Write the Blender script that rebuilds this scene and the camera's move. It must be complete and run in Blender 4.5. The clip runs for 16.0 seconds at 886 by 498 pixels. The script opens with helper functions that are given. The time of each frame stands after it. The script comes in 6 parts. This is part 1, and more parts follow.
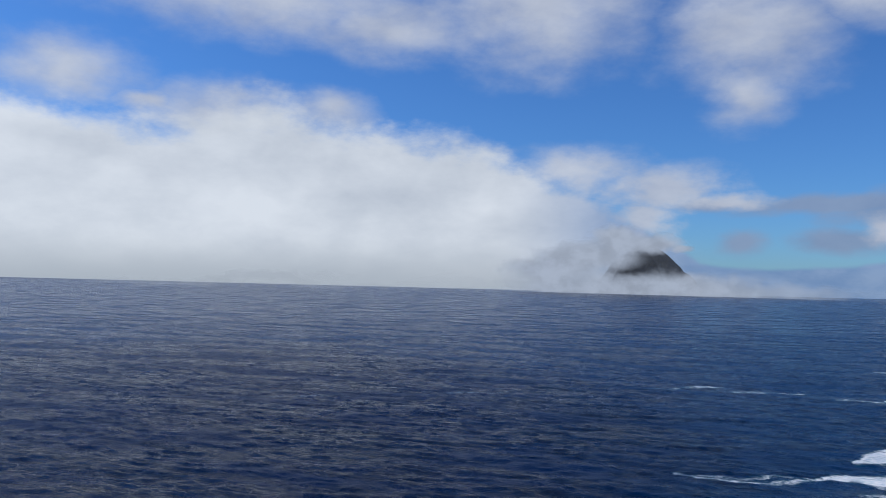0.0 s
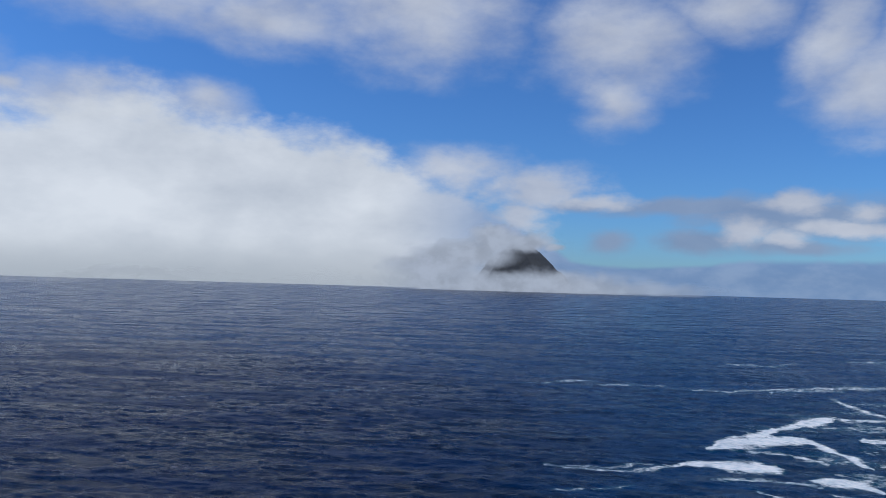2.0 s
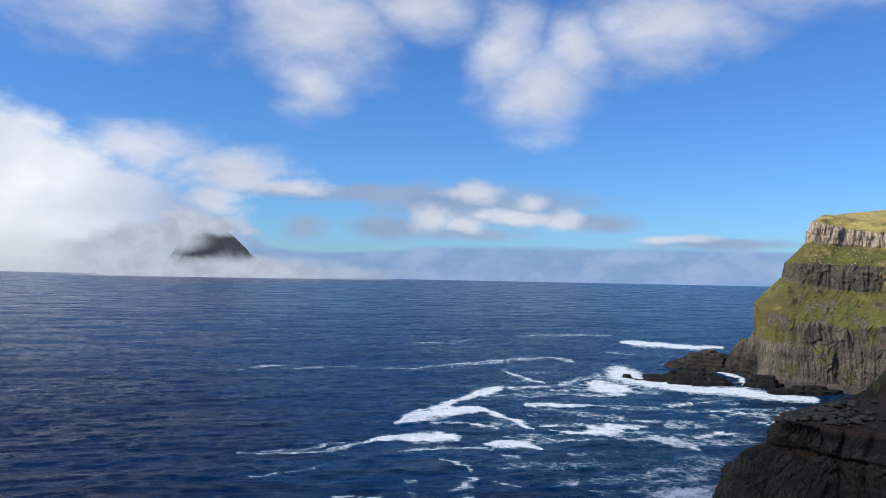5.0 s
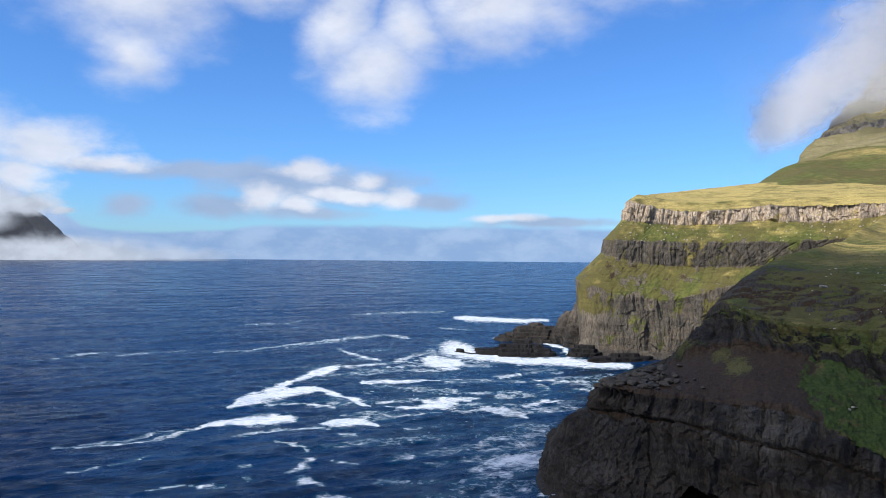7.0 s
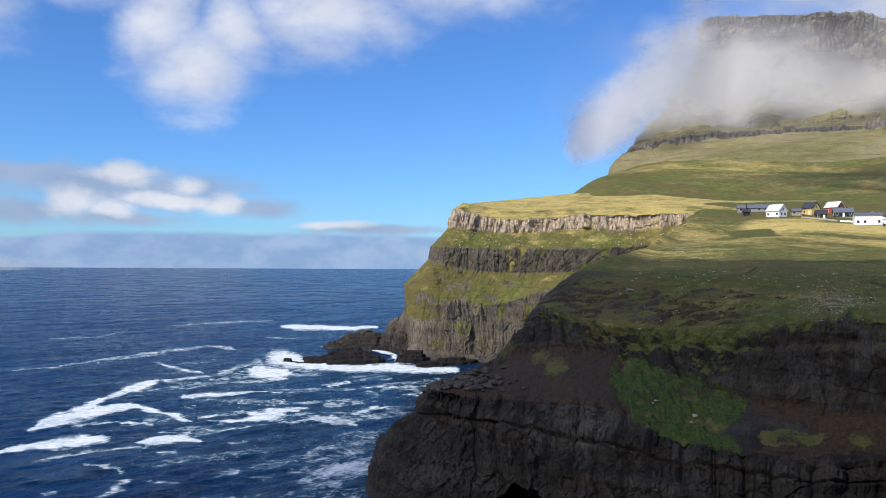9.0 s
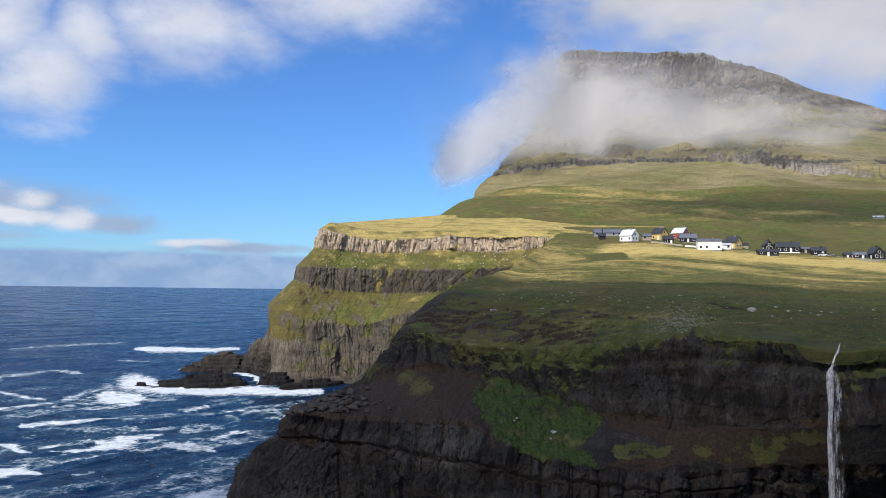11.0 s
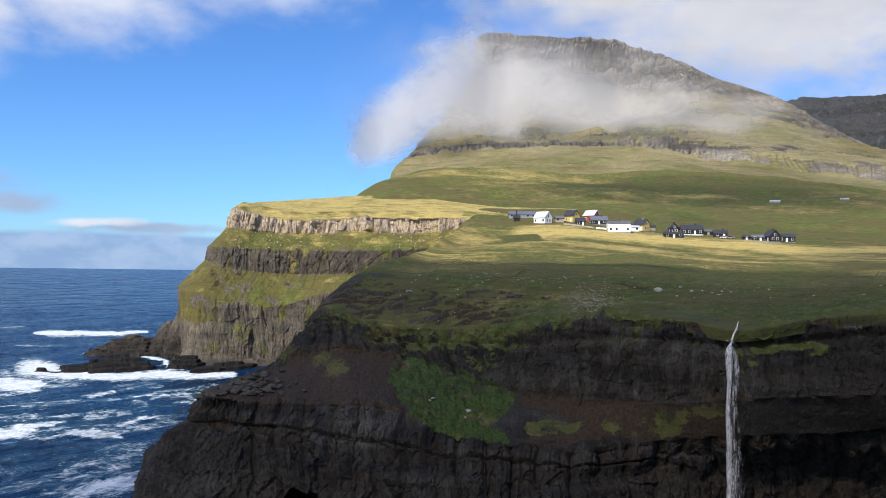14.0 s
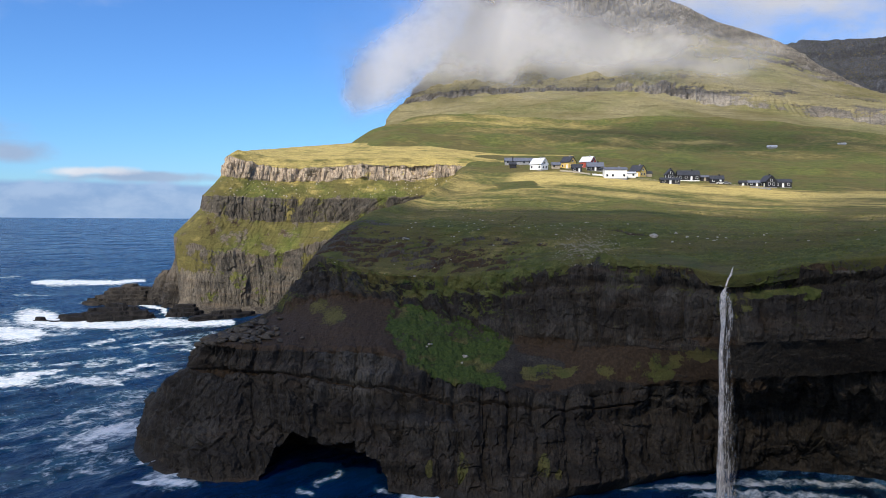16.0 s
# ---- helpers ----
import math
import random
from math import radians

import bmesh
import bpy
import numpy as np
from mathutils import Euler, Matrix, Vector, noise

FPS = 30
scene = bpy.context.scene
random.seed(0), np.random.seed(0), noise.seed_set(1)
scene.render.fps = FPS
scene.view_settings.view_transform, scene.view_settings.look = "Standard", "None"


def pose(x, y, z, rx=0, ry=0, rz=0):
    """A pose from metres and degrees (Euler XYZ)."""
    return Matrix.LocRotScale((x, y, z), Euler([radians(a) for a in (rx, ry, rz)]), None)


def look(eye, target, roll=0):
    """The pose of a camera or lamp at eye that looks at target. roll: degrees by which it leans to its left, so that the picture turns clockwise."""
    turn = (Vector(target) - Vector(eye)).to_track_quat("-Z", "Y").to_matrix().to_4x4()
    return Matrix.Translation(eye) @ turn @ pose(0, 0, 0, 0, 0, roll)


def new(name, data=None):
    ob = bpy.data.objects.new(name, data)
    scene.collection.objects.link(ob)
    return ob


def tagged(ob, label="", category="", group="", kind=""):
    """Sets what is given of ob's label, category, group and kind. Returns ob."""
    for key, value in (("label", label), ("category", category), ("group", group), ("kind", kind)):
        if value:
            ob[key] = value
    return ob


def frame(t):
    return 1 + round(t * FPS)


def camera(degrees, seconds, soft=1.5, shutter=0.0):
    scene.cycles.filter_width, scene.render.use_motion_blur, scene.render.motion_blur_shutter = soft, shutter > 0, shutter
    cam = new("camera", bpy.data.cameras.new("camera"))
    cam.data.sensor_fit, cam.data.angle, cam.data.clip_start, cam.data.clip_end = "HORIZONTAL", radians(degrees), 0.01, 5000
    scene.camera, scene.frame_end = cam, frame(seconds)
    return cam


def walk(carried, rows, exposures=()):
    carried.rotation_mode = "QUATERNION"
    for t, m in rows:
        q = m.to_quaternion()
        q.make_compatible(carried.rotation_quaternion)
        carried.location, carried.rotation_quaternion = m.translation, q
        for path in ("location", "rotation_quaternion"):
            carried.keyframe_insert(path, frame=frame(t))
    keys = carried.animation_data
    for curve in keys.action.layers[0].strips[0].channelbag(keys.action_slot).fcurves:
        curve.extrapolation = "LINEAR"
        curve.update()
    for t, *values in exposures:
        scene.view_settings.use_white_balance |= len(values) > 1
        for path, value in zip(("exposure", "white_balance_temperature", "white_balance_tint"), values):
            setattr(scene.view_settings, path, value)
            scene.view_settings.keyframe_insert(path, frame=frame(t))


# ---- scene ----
cam = camera(59.31, 16.0, soft=0.9)
EYE = 53.0   # the eye stands on the grassy brink, this high over the sea
ARM = 0.35   # the camera is held out at arm's length and turned about the body
# seconds, yaw, pitch, roll
TURNS = [
    (0, -0.03, 2.26, -1.44),
    (0.5, -1.79, 2.47, -1.58),
    (1, -4.26, 2.43, -1.68),
    (1.5, -6.58, 2.45, -1.52),
    (2, -8.98, 2.27, -1.64),
    (2.5, -11.76, 1.98, -1.04),
    (3, -15.91, 1.66, -1.41),
    (3.5, -20.64, 1.65, -1.36),
    (4, -23.63, 2.04, -1.28),
    (4.5, -27.52, 1.99, -1.25),
    (7, -43.17, 0.28, -0.53),
    (7.5, -47.00, 0.32, -0.46),
    (8, -50.46, 0.41, -0.27),
    (8.5, -53.23, 0.38, -0.21),
    (9, -55.71, 0.89, -0.29),
    (9.5, -58.34, 1.56, -0.31),
    (10, -60.77, 2.23, -0.53),
    (12.5, -70.70, 1.59, -0.82),
    (13, -71.36, 1.47, -0.99),
    (13.5, -71.43, 1.32, -0.95),
    (14, -71.63, 1.14, -0.67),
    (14.5, -71.58, 0.85, -0.46),
    (15, -71.50, -0.13, -0.37),
    (15.5, -71.78, -1.37, -0.43),
    (16, -71.92, -2.73, -0.35),
]


def held(yaw, pitch, roll):
    a = radians(yaw)
    return pose(-ARM * math.sin(a), ARM * math.cos(a), EYE, 90 + pitch, roll, yaw)


walk(cam, [(t, held(yaw, pitch, roll)) for t, yaw, pitch, roll in TURNS], [
    (0, -0.50, 5900, 10), (0.5, -0.40, 5900, 10), (1, -0.38, 5900, 10), (1.5, -0.44, 5900, 10), (2, -0.51, 5900, 10), (2.5, -0.53, 5900, 10), (3, -0.22, 6000, 10), (3.5, -0.02, 6050, 10), (4, 0.02, 6100, 10), (4.5, -0.12, 6150, 10),
    (7, 0.17, 6250, 10), (8.5, 0.22, 6350, 10), (9, 0.08, 6350, 10), (9.5, 0.0, 6350, 10), (10, 0.03, 6400, 10), (12.5, 0.08, 6450, 10), (13.5, 0.18, 6450, 10), (14.5, 0.22, 6450, 10), (15.5, 0.1, 6450, 10), (16, 0.12, 6450, 10)])

# ---------------------------------------------------------------- sky, sun
SUN_BEARING, SUN_HEIGHT = -78.0, 42.0   # degrees, clockwise from the first look ahead


def toward(bearing, height):
    b, h = radians(bearing), radians(height)
    return Vector((math.sin(b) * math.cos(h), math.cos(b) * math.cos(h), math.sin(h)))


class Nodes:
    """A small writer of node trees."""

    def __init__(self, tree):
        self.tree = tree
        tree.nodes.clear()

    def add(self, kind, inputs=None, **props):
        n = self.tree.nodes.new(kind)
        for k, v in props.items():
            setattr(n, k, v)
        for k, v in (inputs or {}).items():
            self.feed(n.inputs[k], v)
        return n

    def feed(self, socket, v):
        if isinstance(v, bpy.types.NodeSocket):
            self.tree.links.new(v, socket)
        elif v is not None:
            socket.default_value = v

    def math(self, op, a, b=None, c=None, clamp=False):
        n = self.add("ShaderNodeMath", operation=op, use_clamp=clamp)
        for i, v in enumerate((a, b, c)):
            if v is not None:
                self.feed(n.inputs[i], v)
        return n.outputs[0]

    def vec(self, op, a, b=None):
        n = self.add("ShaderNodeVectorMath", operation=op)
        self.feed(n.inputs[0], a)
        if b is not None:
            self.feed(n.inputs[1], b)
        return n.outputs["Value"] if op in ("LENGTH", "DOT_PRODUCT") else n.outputs[0]

    def noise(self, vector, scale, detail=4.0, rough=0.55, distortion=0.0):
        n = self.add("ShaderNodeTexNoise", {"Scale": scale, "Detail": detail, "Roughness": rough, "Distortion": distortion})
        if vector is not None:
            self.feed(n.inputs["Vector"], vector)
        return n

    def ramp(self, v, lo, hi, a=0.0, b=1.0, smooth=True):
        n = self.add("ShaderNodeMapRange", interpolation_type="SMOOTHSTEP" if smooth else "LINEAR")
        for i, x in enumerate((v, lo, hi, a, b)):
            self.feed(n.inputs[i], x)
        return n.outputs[0]

    def mix(self, f, a, b, mode="MIX"):
        n = self.add("ShaderNodeMix", data_type="RGBA", blend_type=mode)
        self.feed(n.inputs[0], f)
        self.feed(n.inputs[6], a if isinstance(a, bpy.types.NodeSocket) else (*a, 1.0))
        self.feed(n.inputs[7], b if isinstance(b, bpy.types.NodeSocket) else (*b, 1.0))
        return n.outputs[2]

    def scaled(self, v, s):
        return self.add("ShaderNodeMapping", {"Vector": v, "Scale": s}).outputs[0]


# clouds: bearing, height, half width, half height (degrees)
WEST_CLOUDS = [
    (-13.1, 19.9, 12.5, 2.9), (6.5, 19.2, 7.0, 3.6), (-3.1, 18.2, 6.2, 2.4), (21.3, 17.2, 5.6, 3.3), (20.6, 13.2, 2.7, 2.6), (29.0, 18.6, 4.2, 2.2),
    (-27.0, 13.2, 4.6, 2.0), (-21.6, 11.8, 2.1, 0.8), (37.9, 13.4, 3.6, 3.0), (36.0, 16.3, 2.4, 3.2), (41.0, 15.8, 2.6, 2.6), (47.2, 17.2, 5.4, 3.0),
    (33.4, 5.7, 1.9, 0.75), (37.3, 5.0, 1.1, 0.8), (40.0, 4.0, 1.5, 0.85),
    (30.2, 3.7, 1.8, 0.9), (32.6, 3.3, 1.6, 0.5), (37.0, 4.1, 3.4, 0.5), (47.5, 2.6, 2.5, 0.3),
]
EAST_CLOUDS = [
    (9.5, 7.8, 5.0, 1.5), (15.5, 6.7, 4.6, 1.3), (20.5, 5.9, 3.0, 0.6), (14.2, 4.7, 2.4, 1.1), (-17.0, 11.6, 5.0, 1.6), (-9.0, 11.4, 3.4, 1.4), (57.0, 20.5, 8.0, 3.0), (-55.0, 16.0, 14.0, 5.0), (-95.0, 24.0, 15.0, 5.0),
    (-150.0, 22.0, 22.0, 7.0), (150.0, 20.0, 25.0, 6.0),
]
# thin grey clouds in front of the sky's foot
GREY_CLOUDS = [(26.5, 5.5, 8.0, 0.8), (34.0, 4.8, 8.5, 1.6), (21.3, 3.1, 1.9, 1.0), (27.5, 3.2, 3.6, 1.0), (42.0, 3.9, 3.4, 0.8), (19.0, 5.6, 3.0, 0.5), (33.0, 2.8, 5.0, 0.6), (51.0, 2.2, 6.0, 0.4)]
# the broad pale cloud behind the mountain
HIGH_VEIL = [(84.0, 20.5, 10.0, 4.2), (96.0, 18.0, 14.0, 6.5), (112.0, 15.0, 14.0, 7.0)]
# the top of the low bank that lies on the sea: bearing, height
BANK = [(-180, 5.0), (-60, 11.0), (-30, 11.2), (-20, 10.4), (-14, 12.4), (-9.6, 11.4), (-3, 10.3), (3.4, 9.6), (7, 7.4), (11, 6.0), (13.5, 4.6), (17, 2.6), (19, 1.6), (24, 1.4),
        (32, 1.9), (44, 2.0), (55, 1.8), (70, 1.7), (180, 2.0)]

world = bpy.data.worlds.new("sky")
scene.world = world
world.use_nodes = True
w = Nodes(world.node_tree)
way = w.vec("NORMALIZE", w.add("ShaderNodeTexCoord").outputs["Generated"])
sep = w.add("ShaderNodeSeparateXYZ", {"Vector": way})
up = w.math("MAXIMUM", sep.outputs["Z"], 0.012)
bearing = w.math("MULTIPLY", w.math("ARCTAN2", sep.outputs["X"], sep.outputs["Y"]), 57.2958)
height = w.math("MULTIPLY", w.math("ARCSINE", sep.outputs["Z"]), 57.2958)
sky = w.add("ShaderNodeTexSky", {"Vector": w.add("ShaderNodeCombineXYZ", {"X": sep.outputs["X"], "Y": sep.outputs["Y"], "Z": up}).outputs[0]},
            sky_type="NISHITA", sun_disc=False, sun_elevation=radians(SUN_HEIGHT), sun_rotation=radians(SUN_BEARING), air_density=1.0, dust_density=0.3, ozone_density=2.0)
blue = w.vec("MULTIPLY", sky.outputs[0], (0.054, 0.092, 0.147))
flat = w.add("ShaderNodeCombineXYZ", {"X": bearing, "Y": height}).outputs[0]
grain = w.vec("MULTIPLY", way, (1.0, 1.0, 1.9))
billow = w.noise(grain, 7.0, 7.0, 0.56)
roll = w.noise(grain, 3.2, 3.0, 0.5)
swirl = w.vec("ADD", w.vec("MULTIPLY", w.vec("SUBTRACT", billow.outputs["Color"], (0.5, 0.5, 0.5)), (5.5, 3.4, 0.0)), w.vec("MULTIPLY", w.vec("SUBTRACT", roll.outputs["Color"], (0.5, 0.5, 0.5)), (6.0, 4.0, 0.0)))
calm = w.ramp(height, 2.0, 13.0, 0.22, 1.0)
warped = w.vec("ADD", flat, w.vec("MULTIPLY", swirl, w.add("ShaderNodeCombineXYZ", {"X": calm, "Y": calm}).outputs[0]))


def heap(clouds):
    """How far outside the nearest cloud: 0 in a middle, 1 on a rim."""
    most = None
    for b, h, rb, rh in clouds:
        m = w.vec("LENGTH", w.vec("MULTIPLY", w.vec("SUBTRACT", warped, (b, h, 0.0)), (1 / rb, 1 / rh, 0.0)))
        most = m if most is None else w.math("MINIMUM", most, m)
    return most


most = heap(WEST_CLOUDS + EAST_CLOUDS)
fine = w.noise(grain, 19.0, 6.0, 0.58)
lump = w.math("ADD", w.math("SUBTRACT", 1.0, most), w.math("MULTIPLY", w.math("SUBTRACT", fine.outputs["Fac"], 0.5), w.ramp(height, 4.0, 12.0, 2.2, 1.0)))
fleece = w.math("MULTIPLY", w.math("SUBTRACT", fine.outputs["Fac"], 0.5), 1.1)
grey = w.ramp(w.math("ADD", w.math("SUBTRACT", 1.0, heap(GREY_CLOUDS)), fleece), -0.3, 0.7, 0.0, 0.85)
cloud = w.ramp(lump, w.ramp(height, 4.0, 12.0, -0.42, -0.62), w.ramp(height, 4.0, 12.0, 0.70, 1.05))
curve = w.add("ShaderNodeFloatCurve")
points = curve.mapping.curves[0].points
while len(points) < len(BANK):
    points.new(0.5, 0.5)
for p, (b, h) in zip(points, BANK):
    p.location, p.handle_type = ((b + 180) / 360, h / 16), "AUTO_CLAMPED"
curve.mapping.update()
wsep = w.add("ShaderNodeSeparateXYZ", {"Vector": warped})
w.feed(curve.inputs["Value"], w.ramp(bearing, -180.0, 180.0, smooth=False))
top = w.math("MULTIPLY", curve.outputs[0], 16.0)
gap = w.math("SUBTRACT", top, w.math("ADD", w.math("MULTIPLY", wsep.outputs["Y"], 0.55), w.math("MULTIPLY", height, 0.45)))
soft = w.math("MULTIPLY", top, 0.16)
bank = w.ramp(w.math("ADD", gap, w.math("MULTIPLY", w.math("SUBTRACT", fine.outputs["Fac"], 0.5), w.math("MULTIPLY", top, 0.35))), w.math("MULTIPLY", soft, -0.6), soft)
# relief: the lit side of a billow faces the sun
sunward = toward(SUN_BEARING, SUN_HEIGHT)
lit = w.noise(w.vec("ADD", grain, tuple(0.03 * sunward + Vector((0, 0, 0.03)))), 7.0, 7.0, 0.56)
relief = w.math("SUBTRACT", billow.outputs["Fac"], lit.outputs["Fac"])
bright = w.math("ADD", 0.62, w.math("MULTIPLY", relief, 1.15), clamp=True)
cloud_tint = w.mix(bright, (0.42, 0.46, 0.58), (0.90, 0.91, 0.94))
hazy = w.ramp(bearing, 3.0, 18.0)
low = w.ramp(height, -1.0, 3.5)
bank_tint = w.mix(low, (0.60, 0.635, 0.665), w.mix(w.math("ADD", bright, w.math("MULTIPLY", w.math("SUBTRACT", roll.outputs["Fac"], 0.45), 1.2), clamp=True), (0.60, 0.64, 0.70), (1.04, 1.05, 1.05)))
bank_tint = w.mix(hazy, bank_tint, w.mix(w.ramp(fine.outputs["Fac"], 0.35, 0.7), (0.23, 0.34, 0.60), (0.36, 0.46, 0.69)))
out = w.mix(grey, blue, w.mix(bright, (0.22, 0.30, 0.48), (0.42, 0.50, 0.65)))
veil = w.ramp(w.math("ADD", w.math("SUBTRACT", 1.0, heap(HIGH_VEIL)), fleece), -0.5, 0.6, 0.0, 0.94)
out = w.mix(veil, out, w.mix(bright, (0.46, 0.47, 0.52), (0.70, 0.70, 0.72)))
out = w.mix(w.math("MULTIPLY", cloud, 0.90), out, cloud_tint)
out = w.mix(w.math("MULTIPLY", bank, w.ramp(hazy, 0.0, 1.0, 0.97, 0.8)), out, bank_tint)
back = w.add("ShaderNodeBackground", {"Color": out, "Strength": 1.0})
w.add("ShaderNodeOutputWorld", {"Surface": back.outputs[0]})

sun = new("sun", bpy.data.lights.new("sun", "SUN"))
sun.data.energy, sun.data.angle, sun.data.color = 4.8, radians(0.6), (1.0, 0.93, 0.82)
sun.matrix_world = look(toward(SUN_BEARING, SUN_HEIGHT) * 900, (0, 0, 0))

# ---------------------------------------------------------------- materials


def material(name):
    mat = bpy.data.materials.new(name)
    mat.use_nodes = True
    n = Nodes(mat.node_tree)
    return mat, n


def finish(n, colour, rough=0.9, bump=None, strength=0.4, distance=0.3, spec=0.3, **more):
    b = n.add("ShaderNodeBsdfPrincipled", {"Base Color": colour if isinstance(colour, bpy.types.NodeSocket) else (*colour, 1.0), "Roughness": rough, "Specular IOR Level": spec})
    for k, v in more.items():
        n.feed(b.inputs[k], v)
    if bump is not None:
        n.feed(b.inputs["Normal"], n.add("ShaderNodeBump", {"Height": bump, "Strength": strength, "Distance": distance}).outputs[0])
    n.add("ShaderNodeOutputMaterial", {"Surface": b.outputs[0]})
    return b


def place(n):
    return n.add("ShaderNodeNewGeometry").outputs["Position"]


def attribute(n, name):
    return n.add("ShaderNodeAttribute", attribute_name=name).outputs["Fac"]


def land_material(name, dark, pale, red, size, green_a=(0.085, 0.098, 0.020), green_b=(0.185, 0.180, 0.048), straw_a=(0.45, 0.35, 0.105), straw_b=(0.76, 0.575, 0.20)):
    """Rock, earth and turf. turf, pale, dry and earth are laid down by the landform; size: metres of the grain."""
    mat, n = material(name)
    p = place(n)
    broad = n.noise(p, 0.045 / size, 4.0, 0.55).outputs["Fac"]
    big = n.noise(p, 0.35 / size, 5.0, 0.6).outputs["Fac"]
    mid = n.noise(p, 1.6 / size, 6.0, 0.62).outputs["Fac"]
    small = n.noise(p, 7.0 / size, 4.0, 0.6).outputs["Fac"]
    columns = n.noise(n.scaled(p, (1.0, 1.0, 0.16)), 2.6 / size, 5.0, 0.6).outputs["Fac"]
    beds = n.noise(n.scaled(p, (0.12, 0.12, 1.0)), 1.1 / size, 4.0, 0.6).outputs["Fac"]
    rock = n.mix(n.ramp(columns, 0.34, 0.66), tuple(0.55 * c for c in dark), tuple(1.3 * c for c in dark))
    flute = n.noise(n.scaled(p, (1.0, 1.0, 0.07)), 5.5 / size, 4.0, 0.6).outputs["Fac"]
    rock = n.mix(n.ramp(flute, 0.52, 0.70, 0.0, 0.65), rock, tuple(2.2 * c for c in dark))
    crack = n.noise(n.scaled(p, (1.0, 1.0, 0.22)), 9.0 / size, 4.0, 0.7).outputs["Fac"]
    rock = n.mix(n.ramp(crack, 0.47, 0.36, 0.0, 0.8), rock, tuple(0.22 * c for c in dark))
    rock = n.mix(n.ramp(mid, 0.42, 0.68, 0.0, 0.75), rock, tuple(0.5 * c for c in dark))
    rock = n.mix(n.ramp(beds, 0.45, 0.75, 0.0, 0.6), rock, red)
    layers = n.noise(n.vec("ADD", n.scaled(p, (0.05, 0.05, 1.0)), n.vec("MULTIPLY", n.noise(p, 0.12 / size, 3.0).outputs["Color"], (0.0, 0.0, 2.2 * size))), 0.30 / size, 5.0, 0.62).outputs["Fac"]
    rock = n.mix(n.ramp(layers, 0.58, 0.44, 0.0, 0.8), rock, n.mix(n.ramp(columns, 0.35, 0.65), tuple(0.25 * c for c in dark), tuple(0.6 * c for c in dark)))
    rock = n.mix(n.ramp(big, 0.5, 0.72, 0.0, 0.5), rock, n.mix(n.ramp(columns, 0.4, 0.6), tuple(1.0 * c for c in dark), tuple(2.1 * c for c in dark)))
    light = n.mix(n.ramp(columns, 0.32, 0.62), tuple(0.5 * c for c in pale), tuple(1.2 * c for c in pale))
    rock = n.mix(n.math("MULTIPLY", attribute(n, "pale"), n.ramp(mid, 0.3, 0.6, 0.5, 1.0)), rock, light)
    rock = n.mix(n.ramp(n.noise(n.scaled(p, (1.0, 1.0, 0.5)), 12.0 / size, 3.0, 0.65).outputs["Fac"], 0.60, 0.76, 0.0, 0.55), rock, tuple(0.75 * c + 0.03 for c in pale))
    soil = n.mix(n.ramp(mid, 0.35, 0.65), (0.040, 0.024, 0.011), (0.072, 0.044, 0.022))
    soil = n.mix(n.ramp(small, 0.60, 0.74, 0.0, 0.7), soil, (0.13, 0.105, 0.075))
    bare = n.ramp(n.math("ADD", attribute(n, "earth"), n.math("MULTIPLY", n.math("SUBTRACT", mid, 0.5), 0.9)), 0.4, 0.65)
    rock = n.mix(bare, rock, soil)
    green = n.mix(n.ramp(big, 0.3, 0.7), green_a, green_b)
    green = n.mix(n.ramp(mid, 0.35, 0.75, 0.0, 0.65), green, (0.048, 0.062, 0.014))
    straw = n.mix(n.ramp(mid, 0.3, 0.7), straw_a, straw_b)
    green = n.mix(n.ramp(broad, 0.40, 0.58, 0.0, 0.8), green, (0.148, 0.116, 0.040))
    dry = n.ramp(n.math("ADD", attribute(n, "dry"), n.math("ADD", n.math("MULTIPLY", n.math("SUBTRACT", big, 0.5), 0.7), n.math("MULTIPLY", n.math("SUBTRACT", broad, 0.5), 0.9))), 0.2, 0.95)
    lush = n.ramp(n.math("ADD", attribute(n, "dry"), n.math("MULTIPLY", n.math("SUBTRACT", big, 0.5), 0.5)), -0.05, -0.45)
    green = n.mix(lush, green, n.mix(n.ramp(mid, 0.3, 0.7), (0.033, 0.058, 0.012), (0.088, 0.115, 0.023)))
    sward = n.mix(dry, green, straw)
    sward = n.mix(n.ramp(small, 0.38, 0.68, 0.0, 0.5), sward, tuple(0.45 * k for k in green_a))
    contour = n.noise(n.vec("ADD", n.scaled(p, (0.10, 0.10, 1.0)), n.vec("MULTIPLY", n.noise(p, 0.25 / size, 3.0).outputs["Color"], (0.5 * size, 0.5 * size, 0.9 * size))), 1.5 / size, 4.0, 0.6).outputs["Fac"]
    sward = n.mix(n.math("MULTIPLY", n.ramp(contour, 0.50, 0.66, 0.0, 0.5), n.ramp(big, 0.35, 0.6, 0.3, 1.0)), sward, (0.042, 0.040, 0.014))
    edge = n.math("ADD", attribute(n, "turf"), n.math("ADD", n.math("MULTIPLY", n.math("SUBTRACT", mid, 0.5), 1.7), n.math("MULTIPLY", n.math("SUBTRACT", small, 0.5), 1.1)))
    tilt = n.add("ShaderNodeSeparateXYZ", {"Vector": n.add("ShaderNodeNewGeometry").outputs["Normal"]}).outputs["Z"]
    turf = n.ramp(n.math("ADD", edge, n.ramp(tilt, 0.25, 0.8, -0.14, 0.18)), 0.44, 0.58)
    colour = n.mix(turf, rock, sward)
